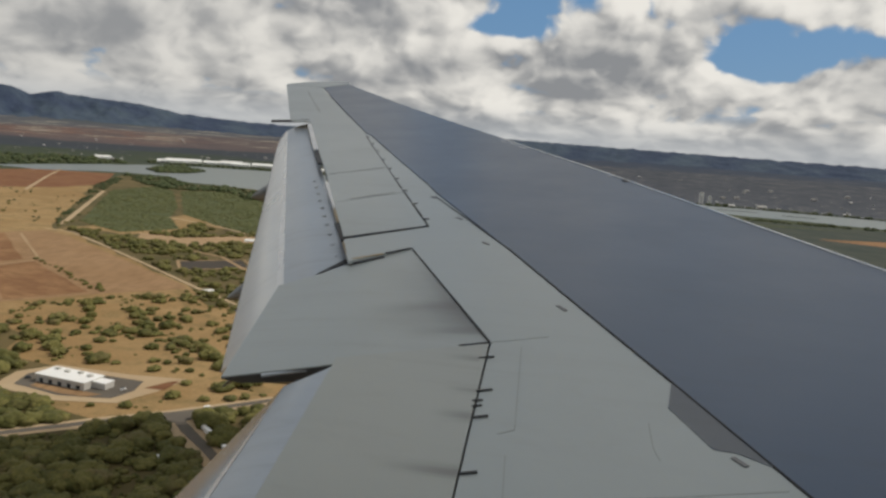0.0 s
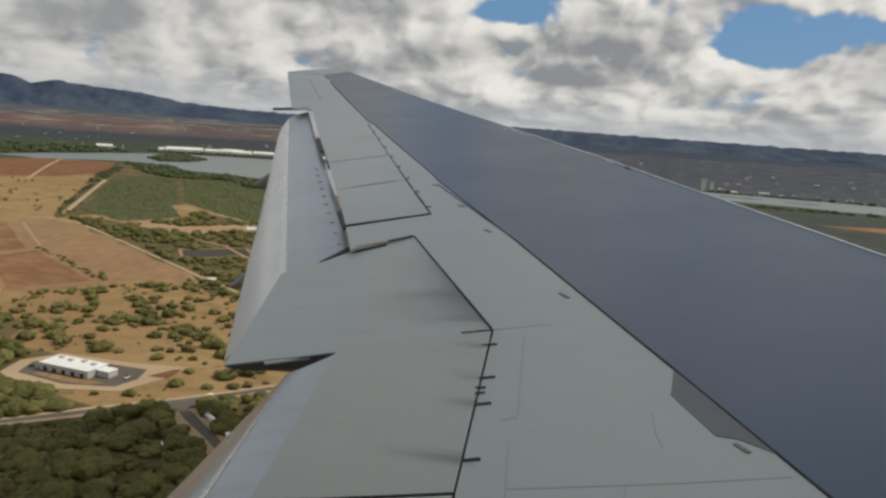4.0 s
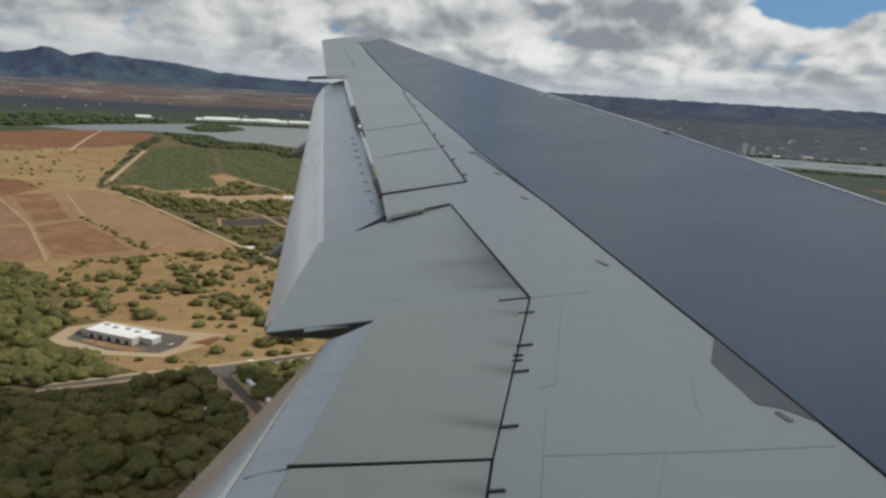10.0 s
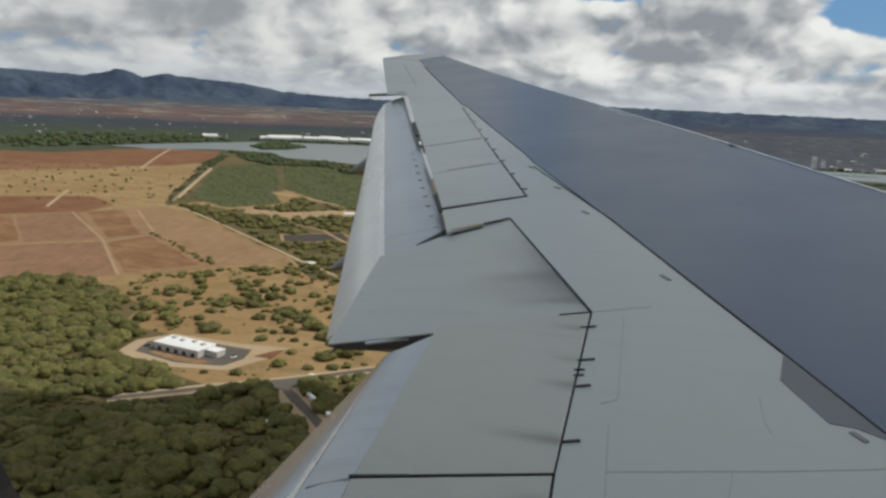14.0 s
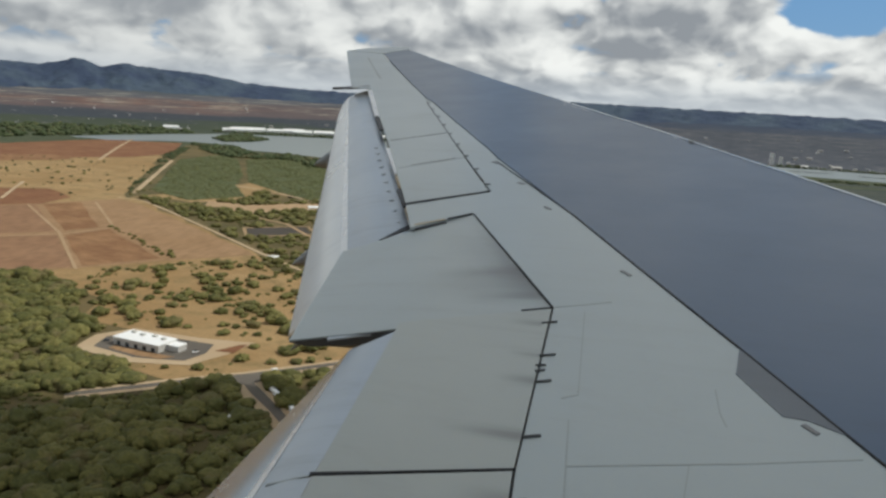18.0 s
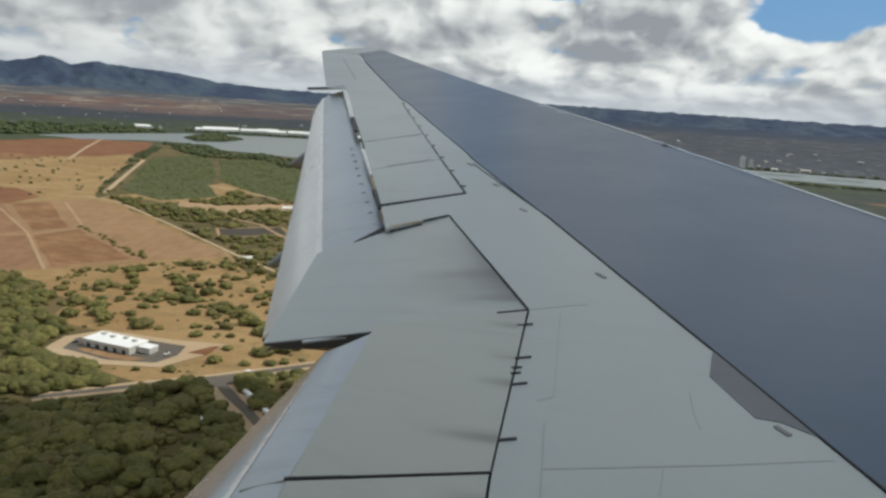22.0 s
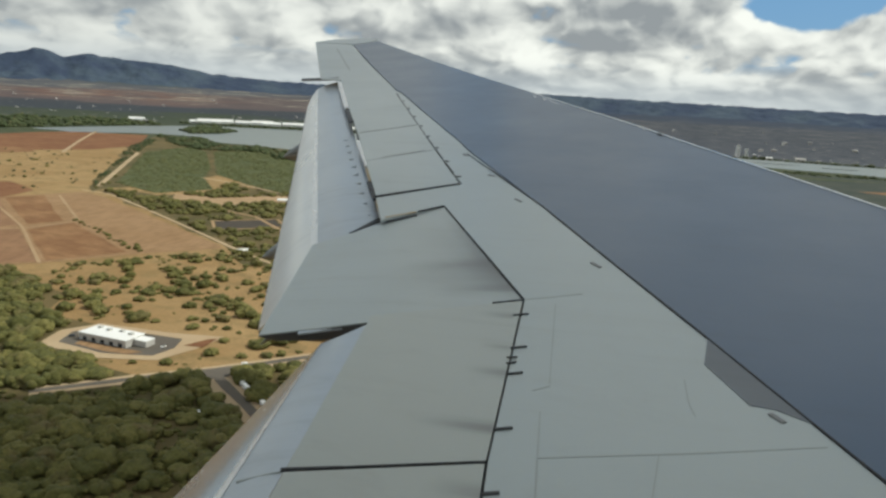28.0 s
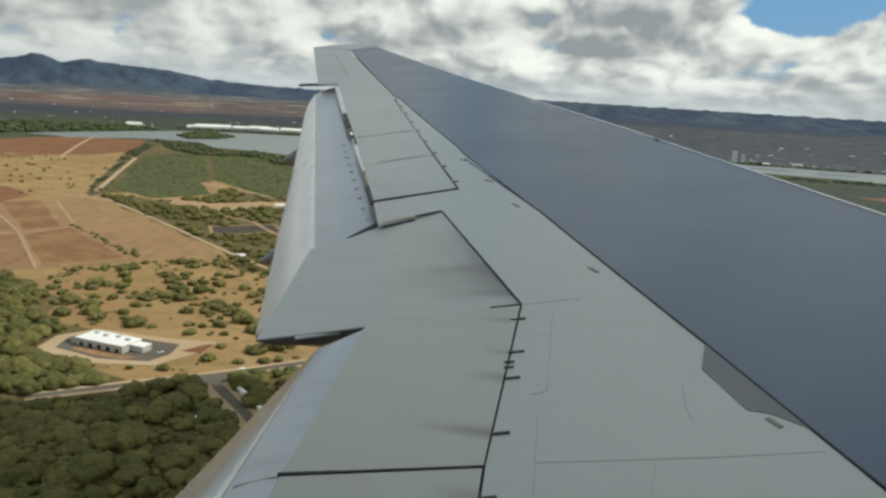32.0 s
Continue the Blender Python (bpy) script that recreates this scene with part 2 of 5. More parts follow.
# bare metal, base raised for the sky's sheen on the rear face
M_SHEEN = paint("flap_sheen", (0.76, 0.76, 0.73), (0.50, 0.50, 0.49), 0.30, 0.7, 0.75, wavy=0.03)
M_REAR = paint("flap_metal", (0.52, 0.57, 0.60), (0.36, 0.37, 0.38), 0.26, 0.6, 0.80, wavy=0.03)
M_BEIGE = paint("primer_beige", (0.42, 0.33, 0.20), (0.25, 0.2, 0.13), 0.6, 0.5)
M_METAL = paint("bare_metal", (0.66, 0.67, 0.68), (0.4, 0.4, 0.4), 0.24, 0.4, 0.9)
M_GAP = paint("gap_black", (0.018, 0.018, 0.02), (0.03, 0.028, 0.025), 0.6, 0.5)
M_SEAM = paint("seam_grey", (0.20, 0.20, 0.20), (0.12, 0.12, 0.12), 0.5, 0.5)
M_FAINT = paint("seam_faint", (0.355, 0.38, 0.37), (0.26, 0.27, 0.26), 0.5, 0.5)
M_BRACKET = paint("bracket_grey", (0.46, 0.48, 0.50), (0.36, 0.37, 0.38), 0.4, 0.5)
M_DARK = paint("fitting_dark", (0.05, 0.05, 0.05), (0.03, 0.03, 0.03), 0.5, 0.5)


def soil(name, a, b_, row_dir=None, rough=0.95):
    m, t, b = material(name)
    p = place_of(t)
    n1 = noise_tex(t, p, 0.012, 6.0, 0.65)
    n2 = noise_tex(t, p, 0.12, 5.0, 0.7)
    fac = math_node(t, "ADD", math_node(t, "MULTIPLY", ramp(t, n1, 0.35, 0.65), 0.65), math_node(t, "MULTIPLY", n2, 0.35))
    col = mix_col(t, fac, a, b_)
    if row_dir:
        rows_n = noise_tex(t, stretched(t, p, row_dir), 1.0, 3.0, 0.6)
        col = mix_col(t, math_node(t, "MULTIPLY", ramp(t, rows_n, 0.42, 0.62), 0.48), col, tuple(c * 0.62 for c in a))
    t.links.new(col, b.inputs["Base Color"])
    b.inputs["Roughness"].default_value = rough
    b.inputs["Specular IOR Level"].default_value = 0.15
    return m


M_RED = soil("red_soil", (0.165, 0.073, 0.036), (0.23, 0.118, 0.058), (0.03, 0.3, 1))
M_TAN = soil("tan_soil", (0.25, 0.15, 0.075), (0.31, 0.195, 0.105), (0.3, 0.04, 1))
M_BROWN = soil("brown_soil", (0.175, 0.086, 0.040), (0.30, 0.172, 0.084), (0.05, 0.25, 1))
M_TRACK = soil("dirt_track", (0.36, 0.26, 0.155), (0.43, 0.33, 0.21))
M_PATH = soil("field_path", (0.30, 0.20, 0.11), (0.36, 0.25, 0.145))
M_ROAD = soil("asphalt", (0.095, 0.082, 0.068), (0.14, 0.122, 0.10))
M_CROP = soil("crop_green", (0.072, 0.083, 0.036), (0.103, 0.110, 0.050), (0.1, 0.35, 1))
M_ROSE = soil("rose_soil", (0.215, 0.118, 0.064), (0.265, 0.155, 0.085), (0.2, 0.05, 1))
M_BRUSH = soil("brush_floor", (0.062, 0.058, 0.024), (0.150, 0.108, 0.048))
M_LINER = soil("pond_liner", (0.052, 0.044, 0.037), (0.070, 0.060, 0.050), None, 0.95)
M_MARSH = soil("brush_land", (0.030, 0.040, 0.034), (0.062, 0.066, 0.050))
M_LAWN = soil("golf_grass", (0.10, 0.15, 0.05), (0.13, 0.16, 0.06))
M_SAND = soil("bunker_sand", (0.55, 0.45, 0.33), (0.6, 0.5, 0.38))


def leaves(name, a, b_):
    m, t, b = material(name)
    p = place_of(t)
    info = t.nodes.new("ShaderNodeNewGeometry").outputs["Random Per Island"]
    n1 = noise_tex(t, p, 0.02, 4.0, 0.6)
    fac = math_node(t, "ADD", math_node(t, "MULTIPLY", info, 0.5), math_node(t, "MULTIPLY", n1, 0.5))
    col = mix_col(t, ramp(t, fac, 0.25, 0.75), a, b_)
    bump_into(t, b, noise_tex(t, p, 0.8, 4.0, 0.65), 0.7, 1.0)
    # noise tones the clumps and puts dark, shaded holes between them into the colour
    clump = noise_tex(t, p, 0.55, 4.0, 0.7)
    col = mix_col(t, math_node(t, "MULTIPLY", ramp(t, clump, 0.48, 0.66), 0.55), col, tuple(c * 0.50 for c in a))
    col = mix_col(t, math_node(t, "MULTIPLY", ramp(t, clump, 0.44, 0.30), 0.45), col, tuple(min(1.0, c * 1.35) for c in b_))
    dry = noise_tex(t, p, 0.06, 3.0, 0.6)
    col = mix_col(t, math_node(t, "MULTIPLY", ramp(t, dry, 0.52, 0.72), 0.6), col, (0.140, 0.105, 0.050))
    t.links.new(col, b.inputs["Base Color"])
    b.inputs["Roughness"].default_value = 0.8
    b.inputs["Specular IOR Level"].default_value = 0.2
    return m


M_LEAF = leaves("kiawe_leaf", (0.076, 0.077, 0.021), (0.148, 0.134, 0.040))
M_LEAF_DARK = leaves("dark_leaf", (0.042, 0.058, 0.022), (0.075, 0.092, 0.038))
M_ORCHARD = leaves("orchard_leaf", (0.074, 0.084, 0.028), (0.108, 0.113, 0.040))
M_BARK = soil("bark", (0.10, 0.075, 0.05), (0.16, 0.12, 0.09))


def ground_material():
    m, t, b = material("dry_plain")
    p = place_of(t)
    n1 = noise_tex(t, p, 0.006, 8.0, 0.62, 0.6)
    n2 = noise_tex(t, p, 0.035, 6.0, 0.7)
    n3 = noise_tex(t, p, 0.4, 4.0, 0.7)
    col = mix_col(t, ramp(t, n1, 0.38, 0.62), (0.275, 0.170, 0.075), (0.345, 0.23, 0.11))
    col = mix_col(t, math_node(t, "MULTIPLY", ramp(t, n2, 0.47, 0.66), 0.7), col, (0.17, 0.125, 0.055))
    col = mix_col(t, math_node(t, "MULTIPLY", ramp(t, n3, 0.4, 0.65), 0.4), col, (0.20, 0.14, 0.065))
    tuft = noise_tex(t, p, 0.9, 3.0, 0.7)
    col = mix_col(t, math_node(t, "MULTIPLY", ramp(t, tuft, 0.52, 0.66), 0.55), col, (0.13, 0.10, 0.045))
    pale = noise_tex(t, p, 0.22, 4.0, 0.7)
    col = mix_col(t, math_node(t, "MULTIPLY", ramp(t, pale, 0.55, 0.70), 0.35), col, (0.38, 0.275, 0.135))
    # belts of town, farm and woodland on the rising land far out
    flat = stretched(t, p, (1.0, 1.0, 0.0))
    sep = t.nodes.new("ShaderNodeSeparateXYZ")
    t.links.new(p, sep.inputs[0])
    bearing = math_node(t, "ARCTAN2", sep.outputs[0], sep.outputs[1])
    comb = t.nodes.new("ShaderNodeCombineXYZ")
    t.links.new(math_node(t, "MULTIPLY", bearing, 7.0), comb.inputs[0])
    t.links.new(math_node(t, "MULTIPLY", sep.outputs[2], 0.055), comb.inputs[1])
    belts = noise_tex(t, comb.outputs[0], 1.0, 5.0, 0.6)
    spots = noise_tex(t, comb.outputs[0], 6.0, 6.0, 0.72)
    height = math_node(t, "ADD", sep.outputs[2], math_node(t, "MULTIPLY", math_node(t, "SUBTRACT", belts, 0.5), 70.0))
    left = ramp(t, bearing, -0.30, -0.50)
    streak_co = t.nodes.new("ShaderNodeCombineXYZ")
    t.links.new(math_node(t, "MULTIPLY", bearing, 16.0), streak_co.inputs[0])
    t.links.new(math_node(t, "MULTIPLY", sep.outputs[2], 0.22), streak_co.inputs[1])
    lines = noise_tex(t, streak_co.outputs[0], 1.0, 5.0, 0.65)
    # distance haze is mixed into these belts as paler, bluer tones
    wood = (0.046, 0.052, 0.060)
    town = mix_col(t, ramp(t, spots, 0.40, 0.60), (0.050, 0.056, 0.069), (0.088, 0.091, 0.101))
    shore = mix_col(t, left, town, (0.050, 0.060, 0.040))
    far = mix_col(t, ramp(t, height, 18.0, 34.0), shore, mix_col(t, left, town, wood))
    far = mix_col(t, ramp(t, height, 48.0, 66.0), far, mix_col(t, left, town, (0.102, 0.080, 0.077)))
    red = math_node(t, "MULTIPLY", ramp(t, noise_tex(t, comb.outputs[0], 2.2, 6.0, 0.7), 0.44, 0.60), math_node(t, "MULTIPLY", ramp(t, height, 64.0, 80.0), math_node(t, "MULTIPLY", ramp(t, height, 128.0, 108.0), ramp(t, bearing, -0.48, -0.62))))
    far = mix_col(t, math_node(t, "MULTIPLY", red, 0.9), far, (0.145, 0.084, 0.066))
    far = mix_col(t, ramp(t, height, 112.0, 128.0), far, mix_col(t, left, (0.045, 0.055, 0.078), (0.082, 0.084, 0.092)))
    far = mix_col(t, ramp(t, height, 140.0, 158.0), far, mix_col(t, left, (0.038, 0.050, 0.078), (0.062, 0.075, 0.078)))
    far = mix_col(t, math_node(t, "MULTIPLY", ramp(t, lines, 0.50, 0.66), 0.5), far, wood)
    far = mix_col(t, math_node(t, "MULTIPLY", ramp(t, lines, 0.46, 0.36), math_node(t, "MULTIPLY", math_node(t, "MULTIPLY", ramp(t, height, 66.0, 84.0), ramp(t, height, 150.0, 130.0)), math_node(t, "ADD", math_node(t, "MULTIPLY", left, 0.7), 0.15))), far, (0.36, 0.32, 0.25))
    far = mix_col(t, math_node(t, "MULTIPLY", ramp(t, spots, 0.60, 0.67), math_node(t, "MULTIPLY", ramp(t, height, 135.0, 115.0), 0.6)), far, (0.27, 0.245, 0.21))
    length = t.nodes.new("ShaderNodeVectorMath")
    length.operation = "LENGTH"
    t.links.new(flat, length.inputs[0])
    edge = math_node(t, "ADD", length.outputs["Value"], math_node(t, "MULTIPLY", n1, 500.0))
    green = mix_col(t, ramp(t, n2, 0.4, 0.65), (0.045, 0.058, 0.032), (0.085, 0.088, 0.050))
    col = mix_col(t, ramp(t, edge, 2450.0, 2750.0), col, green)
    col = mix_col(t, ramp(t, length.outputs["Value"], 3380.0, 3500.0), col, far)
    t.links.new(col, b.inputs["Base Color"])
    b.inputs["Roughness"].default_value = 0.95
    b.inputs["Specular IOR Level"].default_value = 0.1
    return m


M_GROUND = ground_material()


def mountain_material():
    m, t, b = material("hazed_forest")
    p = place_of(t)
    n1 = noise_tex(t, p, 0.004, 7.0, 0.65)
    # distance haze is put into the forest's colour as blue
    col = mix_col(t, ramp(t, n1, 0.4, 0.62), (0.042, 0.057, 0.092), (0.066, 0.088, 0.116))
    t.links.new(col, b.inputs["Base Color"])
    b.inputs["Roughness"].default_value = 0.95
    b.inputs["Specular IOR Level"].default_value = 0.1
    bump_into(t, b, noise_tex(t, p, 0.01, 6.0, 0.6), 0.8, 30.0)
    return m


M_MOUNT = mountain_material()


def water_material():
    m, t, b = material("lake_water")
    p = place_of(t)
    b.inputs["Base Color"].default_value = (0.15, 0.17, 0.16, 1)
    b.inputs["Roughness"].default_value = 0.35
    bump_into(t, b, noise_tex(t, p, 0.25, 4.0, 0.6), 0.4, 0.6)
    return m


M_WATER = water_material()
M_ROOF = soil("white_roof", (0.78, 0.77, 0.74), (0.7, 0.69, 0.66), None, 0.5)
M_WALL = soil("pale_wall", (0.50, 0.48, 0.44), (0.42, 0.40, 0.37), None, 0.8)
M_SHINGLE = soil("grey_shingle", (0.13, 0.13, 0.14), (0.19, 0.18, 0.18), None, 0.8)
M_GLASS = soil("dark_window", (0.03, 0.035, 0.04), (0.05, 0.055, 0.06), None, 0.15)


# ---- mesh helpers ----
def part(name, bm, mat, parent=None, label=""):
    me = bpy.data.meshes.new(name)
    bm.to_mesh(me)
    bm.free()
    me.materials.append(mat)
    ob = new(name, me)
    ob.parent = parent
    if label:
        ob["label"] = label
    return ob


def raw(name, verts, faces, mat, parent=None, label="", smooth=False):
    me = bpy.data.meshes.new(name)
    me.from_pydata([tuple(v) for v in verts], [], [tuple(f) for f in faces])
    me.materials.append(mat)
    if smooth:
        me.polygons.foreach_set("use_smooth", [True] * len(me.polygons))
    me.update()
    ob = new(name, me)
    ob.parent = parent
    if label:
        ob["label"] = label
    return ob


# ---- the aircraft wing ----
def skin_z(x, y):
    """Upper surface of the wing: dihedral, upward bend in flight, a little nose-up."""
    return EYE - 2.0 + 0.125 * y + 0.04 * x + 0.00198 * y * abs(y)


def shrink(pts, d):
    """The polygon with every side moved inwards by d."""
    n = len(pts)
    area = sum(pts[i][0] * pts[(i + 1) % n][1] - pts[(i + 1) % n][0] * pts[i][1] for i in range(n))
    s = 1 if area > 0 else -1
    out = []
    for i in range(n):
        a, b, c = (Vector(pts[j % n]) for j in (i - 1, i, i + 1))
        u, v = (b - a).normalized(), (c - b).normalized()
        nu, nv = Vector((-u.y, u.x)) * s, Vector((-v.y, v.x)) * s
        k = (nu + nv) / max(0.3, 1 + nu.dot(nv))
        out.append(tuple(b + k * d))
    return out


def panel(name, pts, mat, parent, label="", lift=0.0, thick=0.03, gap=0.006):
    """A skin panel in plan: cut along the span so that it follows the wing's bend, with its own thickness."""
    bm = bmesh.new()
    pts = shrink(pts, gap) if gap else pts
    face = bm.faces.new([bm.verts.new((x, y, 0)) for x, y in pts])
    ys = [p[1] for p in pts]
    y = math.ceil(min(ys))
    while y < max(ys):
        bmesh.ops.bisect_plane(bm, geom=bm.verts[:] + bm.edges[:] + bm.faces[:], plane_co=(0, y, 0), plane_no=(0, 1, 0))
        y += 1.0
    bmesh.ops.triangulate(bm, faces=[f for f in bm.faces if len(f.verts) > 4])
    for v in bm.verts:
        v.co.z = skin_z(v.co.x, v.co.y) + lift
    bmesh.ops.recalc_face_normals(bm, faces=bm.faces)
    if sum(f.normal.z for f in bm.faces) < 0:
        bmesh.ops.reverse_faces(bm, faces=bm.faces)
    top = bm.faces[:]
    new_geo = bmesh.ops.extrude_face_region(bm, geom=top)
    low = {g for g in new_geo["geom"] if isinstance(g, bmesh.types.BMVert)}
    # the copy becomes the top; the first sheet sinks by the thickness
    for v in bm.verts:
        if v not in low:
            v.co.z -= thick
    bmesh.ops.recalc_face_normals(bm, faces=bm.faces)
    return part(name, bm, mat, parent, label)


def loft(name, rails, mat, parent, label="", steps=10, across=6, under=0.06, smooth=True, cap=None):
    """A curved shell over rails (each a pair of end points), closed below."""
    k = len(rails)
    verts, faces = [], []
    n = (k - 1) * across + 1

    def point(j, s):
        u = j / across
        i = min(int(u), k - 2)
        f = u - i
        q = [Vector(rails[max(0, min(k - 1, i + o))][0]).lerp(Vector(rails[max(0, min(k - 1, i + o))][1]), s) for o in (-1, 0, 1, 2)]
        return 0.5 * (2 * q[1] + (q[2] - q[0]) * f + (2 * q[0] - 5 * q[1] + 4 * q[2] - q[3]) * f * f + (3 * q[1] - q[0] - 3 * q[2] + q[3]) * f ** 3) - sag(q, s)

    def sag(q, s):  # the wing's bend between the two ends
        i0 = rails[0]
        return Vector((0, 0, 0.00198 * s * (1 - s) * (i0[0][1] - i0[1][1]) ** 2))

    for a in range(steps + 1):
        for j in range(n):
            verts.append(point(j, a / steps))
    m = len(verts)
    for a in range(steps + 1):
        for j in range(n):
            w = math.sin(math.pi * j / (n - 1)) ** 0.6
            verts.append(verts[a * n + j] - Vector((0, 0, 0.012 + under * w)))
    for a in range(steps):
        for j in range(n - 1):
            q = (a * n + j, a * n + j + 1, (a + 1) * n + j + 1, (a + 1) * n + j)
            faces.append(q)
            faces.append(tuple(m + i for i in reversed(q)))
    for a in range(steps):
        for j in (0, n - 1):
            faces.append((a * n + j, (a + 1) * n + j, m + (a + 1) * n + j, m + a * n + j))
    for a in (0, steps):
        for j in range(n - 1):
            faces.append((a * n + j, a * n + j + 1, m + a * n + j + 1, m + a * n + j))
    bm = bmesh.new()
    bv = [bm.verts.new(v) for v in verts]
    for f in faces:
        bm.faces.new([bv[i] for i in f])
    bmesh.ops.recalc_face_normals(bm, faces=bm.faces)
    if smooth:
        for f in bm.faces:
            f.smooth = len(f.verts) == 4
        for e in bm.edges:
            e.smooth = e.calc_face_angle(0) < 0.6
    ob = part(name, bm, mat, parent, label)
    if cap:  # a dark rib closing the inner end
        off, drop = Vector((0.004, -0.010, 0)), Vector((0, 0, 0.005))
        ring = [verts[steps * n + j] + off - Vector((0, 0, 0.010)) for j in range(n)]
        low = [verts[m + steps * n + j] + off - drop * (1 - j / (n - 1)) for j in range(n)]
        back = [v - off * 0.9 for v in ring + low]
        cv, cf = ring + low + back, []
        for j in range(n - 1):
            cf += [(j, j + 1, n + j + 1, n + j), (2 * n + j, 3 * n + j, 3 * n + j + 1, 2 * n + j + 1), (n + j, n + j + 1, 3 * n + j + 1, 3 * n + j)]
        raw("end_rib", cv, cf, cap, parent, "dark end rib of the control surface")
    return ob


def bar(name, a, b, width, height, mat, parent, label=""):
    """A slim strip on the skin from a to b (plan points), standing a little proud."""
    a, b = Vector(a), Vector(b)
    d = (b - a).normalized()
    s = Vector((-d.y, d.x)) * width / 2
    pts = [a + s, b + s, b - s, a - s]
    return panel(name, [tuple(p) for p in pts], mat, parent, label, lift=height, thick=height + 0.004, gap=0)


wing = tagged(new("aircraft_wing"), "swept airliner wing, pale grey with a dark grey leading edge", "aircraft wing")
wing.location = (0, 0, 0)

# dark structure under the skin panels
panel("wing_box", [(-7.872, 18.191), (-8.841, 21.844), (-2.544, 14.491), (-0.488, 11.701), (1.088, 9.335), (1.822, 8.205), (2.778, 6.708), (0.612, 2.152), (-0.895, 2.007), (-0.923, 2.824), (-0.999, 4.440), (-0.944, 4.814), (-2.113, 7.001), (-2.448, 6.694), (-2.784, 7.441), (-4.949, 11.921), (-6.294, 14.797)], M_GAP, wing, "dark structure in the panel gaps", lift=-0.02, thick=0.22, gap=0)

panel("upper_skin", [(-10.713, 22.367), (-9.226, 21.728), (-5.544, 15.154), (-5.150, 14.430), (-5.025, 14.310), (-2.715, 10.250), (-2.475, 9.770), (-1.070, 7.358), (0.350, 4.756), (0.973, 3.579), (1.373, 2.786), (0.626, 2.251), (-0.504, 2.301), (-0.586, 2.922), (-0.624, 3.167), (-0.822, 5.075), (-2.038, 7.240), (-2.481, 6.648), (-2.820, 7.388), (-2.095, 8.089), (-4.496, 13.008), (-5.248, 12.354), (-6.907, 15.721), (-7.485, 15.917)], M_WHITE, wing, "pale grey painted skin with grime streaks")
panel("leading_edge_skin", [(-9.190, 21.728), (-8.735, 22.575), (-2.568, 14.616), (-0.494, 11.807), (1.094, 9.402), (1.832, 8.257), (2.788, 6.735), (1.383, 2.814), (0.974, 3.586), (0.350, 4.766), (-1.073, 7.377), (-2.476, 9.790), (-2.718, 10.270), (-5.030, 14.340), (-5.158, 14.465), (-5.554, 15.196)], M_GREY, wing, "dark grey painted leading edge skin")
panel("wing_tip", [(-10.690, 22.395), (-9.215, 21.760), (-8.745, 22.610), (-8.860, 22.950), (-9.400, 23.080), (-10.300, 22.900)], M_WHITE, wing, "pale cap of the wing tip", lift=0.004, thick=0.05, gap=0)
panel("grey_patch", [(0.362, 4.727), (0.337, 4.383), (0.547, 3.970), (0.663, 3.957), (0.841, 3.848)], M_PATCH, wing, "dark grey paint patch", lift=0.004, thick=0.004, gap=0)

# leading edge nose, polished
for rails in (
    [[(-8.712, 22.517, EYE + 1.466), (-2.564, 14.596, EYE + 0.140)], [(-8.736, 22.723, EYE + 1.483), (-2.561, 14.762, EYE + 0.144)], [(-8.817, 22.940, EYE + 1.457), (-2.593, 14.964, EYE + 0.110)], [(-8.991, 23.265, EYE + 1.320), (-2.684, 15.362, EYE - 0.020)]],
    [[(-2.564, 14.596, EYE + 0.140), (-0.493, 11.798, EYE - 0.273)], [(-2.561, 14.762, EYE + 0.144), (-0.475, 11.940, EYE - 0.274)], [(-2.605, 15.027, EYE + 0.121), (-0.480, 12.153, EYE - 0.308)], [(-2.731, 15.608, EYE + 0.024), (-0.513, 12.628, EYE - 0.426)]],
    [[(-0.493, 11.798, EYE - 0.273), (1.094, 9.401, EYE - 0.610)], [(-0.475, 11.940, EYE - 0.274), (1.125, 9.519, EYE - 0.616)], [(-0.483, 12.196, EYE - 0.300), (1.153, 9.725, EYE - 0.651)], [(-0.524, 12.800, EYE - 0.397), (1.204, 10.219, EYE - 0.768)]],
    [[(1.094, 9.401, EYE - 0.610), (1.832, 8.258, EYE - 0.763)], [(1.125, 9.519, EYE - 0.616), (1.870, 8.364, EYE - 0.771)], [(1.155, 9.753, EYE - 0.646), (1.917, 8.560, EYE - 0.808)], [(1.213, 10.332, EYE - 0.749), (2.021, 9.045, EYE - 0.927)]],
    [[(1.832, 8.258, EYE - 0.763), (2.790, 6.738, EYE - 0.960)], [(1.870, 8.364, EYE - 0.771), (2.837, 6.826, EYE - 0.971)], [(1.921, 8.581, EYE - 0.805), (2.913, 7.003, EYE - 1.011)], [(2.037, 9.133, EYE - 0.912), (3.101, 7.457, EYE - 1.134)]],
):
    loft("slat", rails, M_METAL, wing, "polished metal slat along the leading edge", steps=6, across=3, under=0.05)

edge_line = [(-2.564, 14.560), (-0.493, 11.762), (1.090, 9.365), (1.826, 8.224), (2.780, 6.706)]
for a, b in zip(edge_line, edge_line[1:]):
    bar("slat_edge", a, b, 0.030, 0.010, M_METAL, wing, "polished strip along the top of the slats")

# outboard spoilers
for name, pts in (
    ("spoiler", [(-5.258, 12.353), (-4.496, 13.008), (-3.682, 11.339), (-4.360, 10.575)]),
    ("spoiler", [(-4.360, 10.575), (-3.682, 11.339), (-2.885, 9.690), (-3.569, 8.935)]),
    ("spoiler", [(-3.569, 8.935), (-2.885, 9.690), (-2.120, 8.108), (-2.850, 7.449)]),
):
    panel(name, pts, M_OUTER, wing, "", lift=0.006, thick=0.035, gap=0.010)

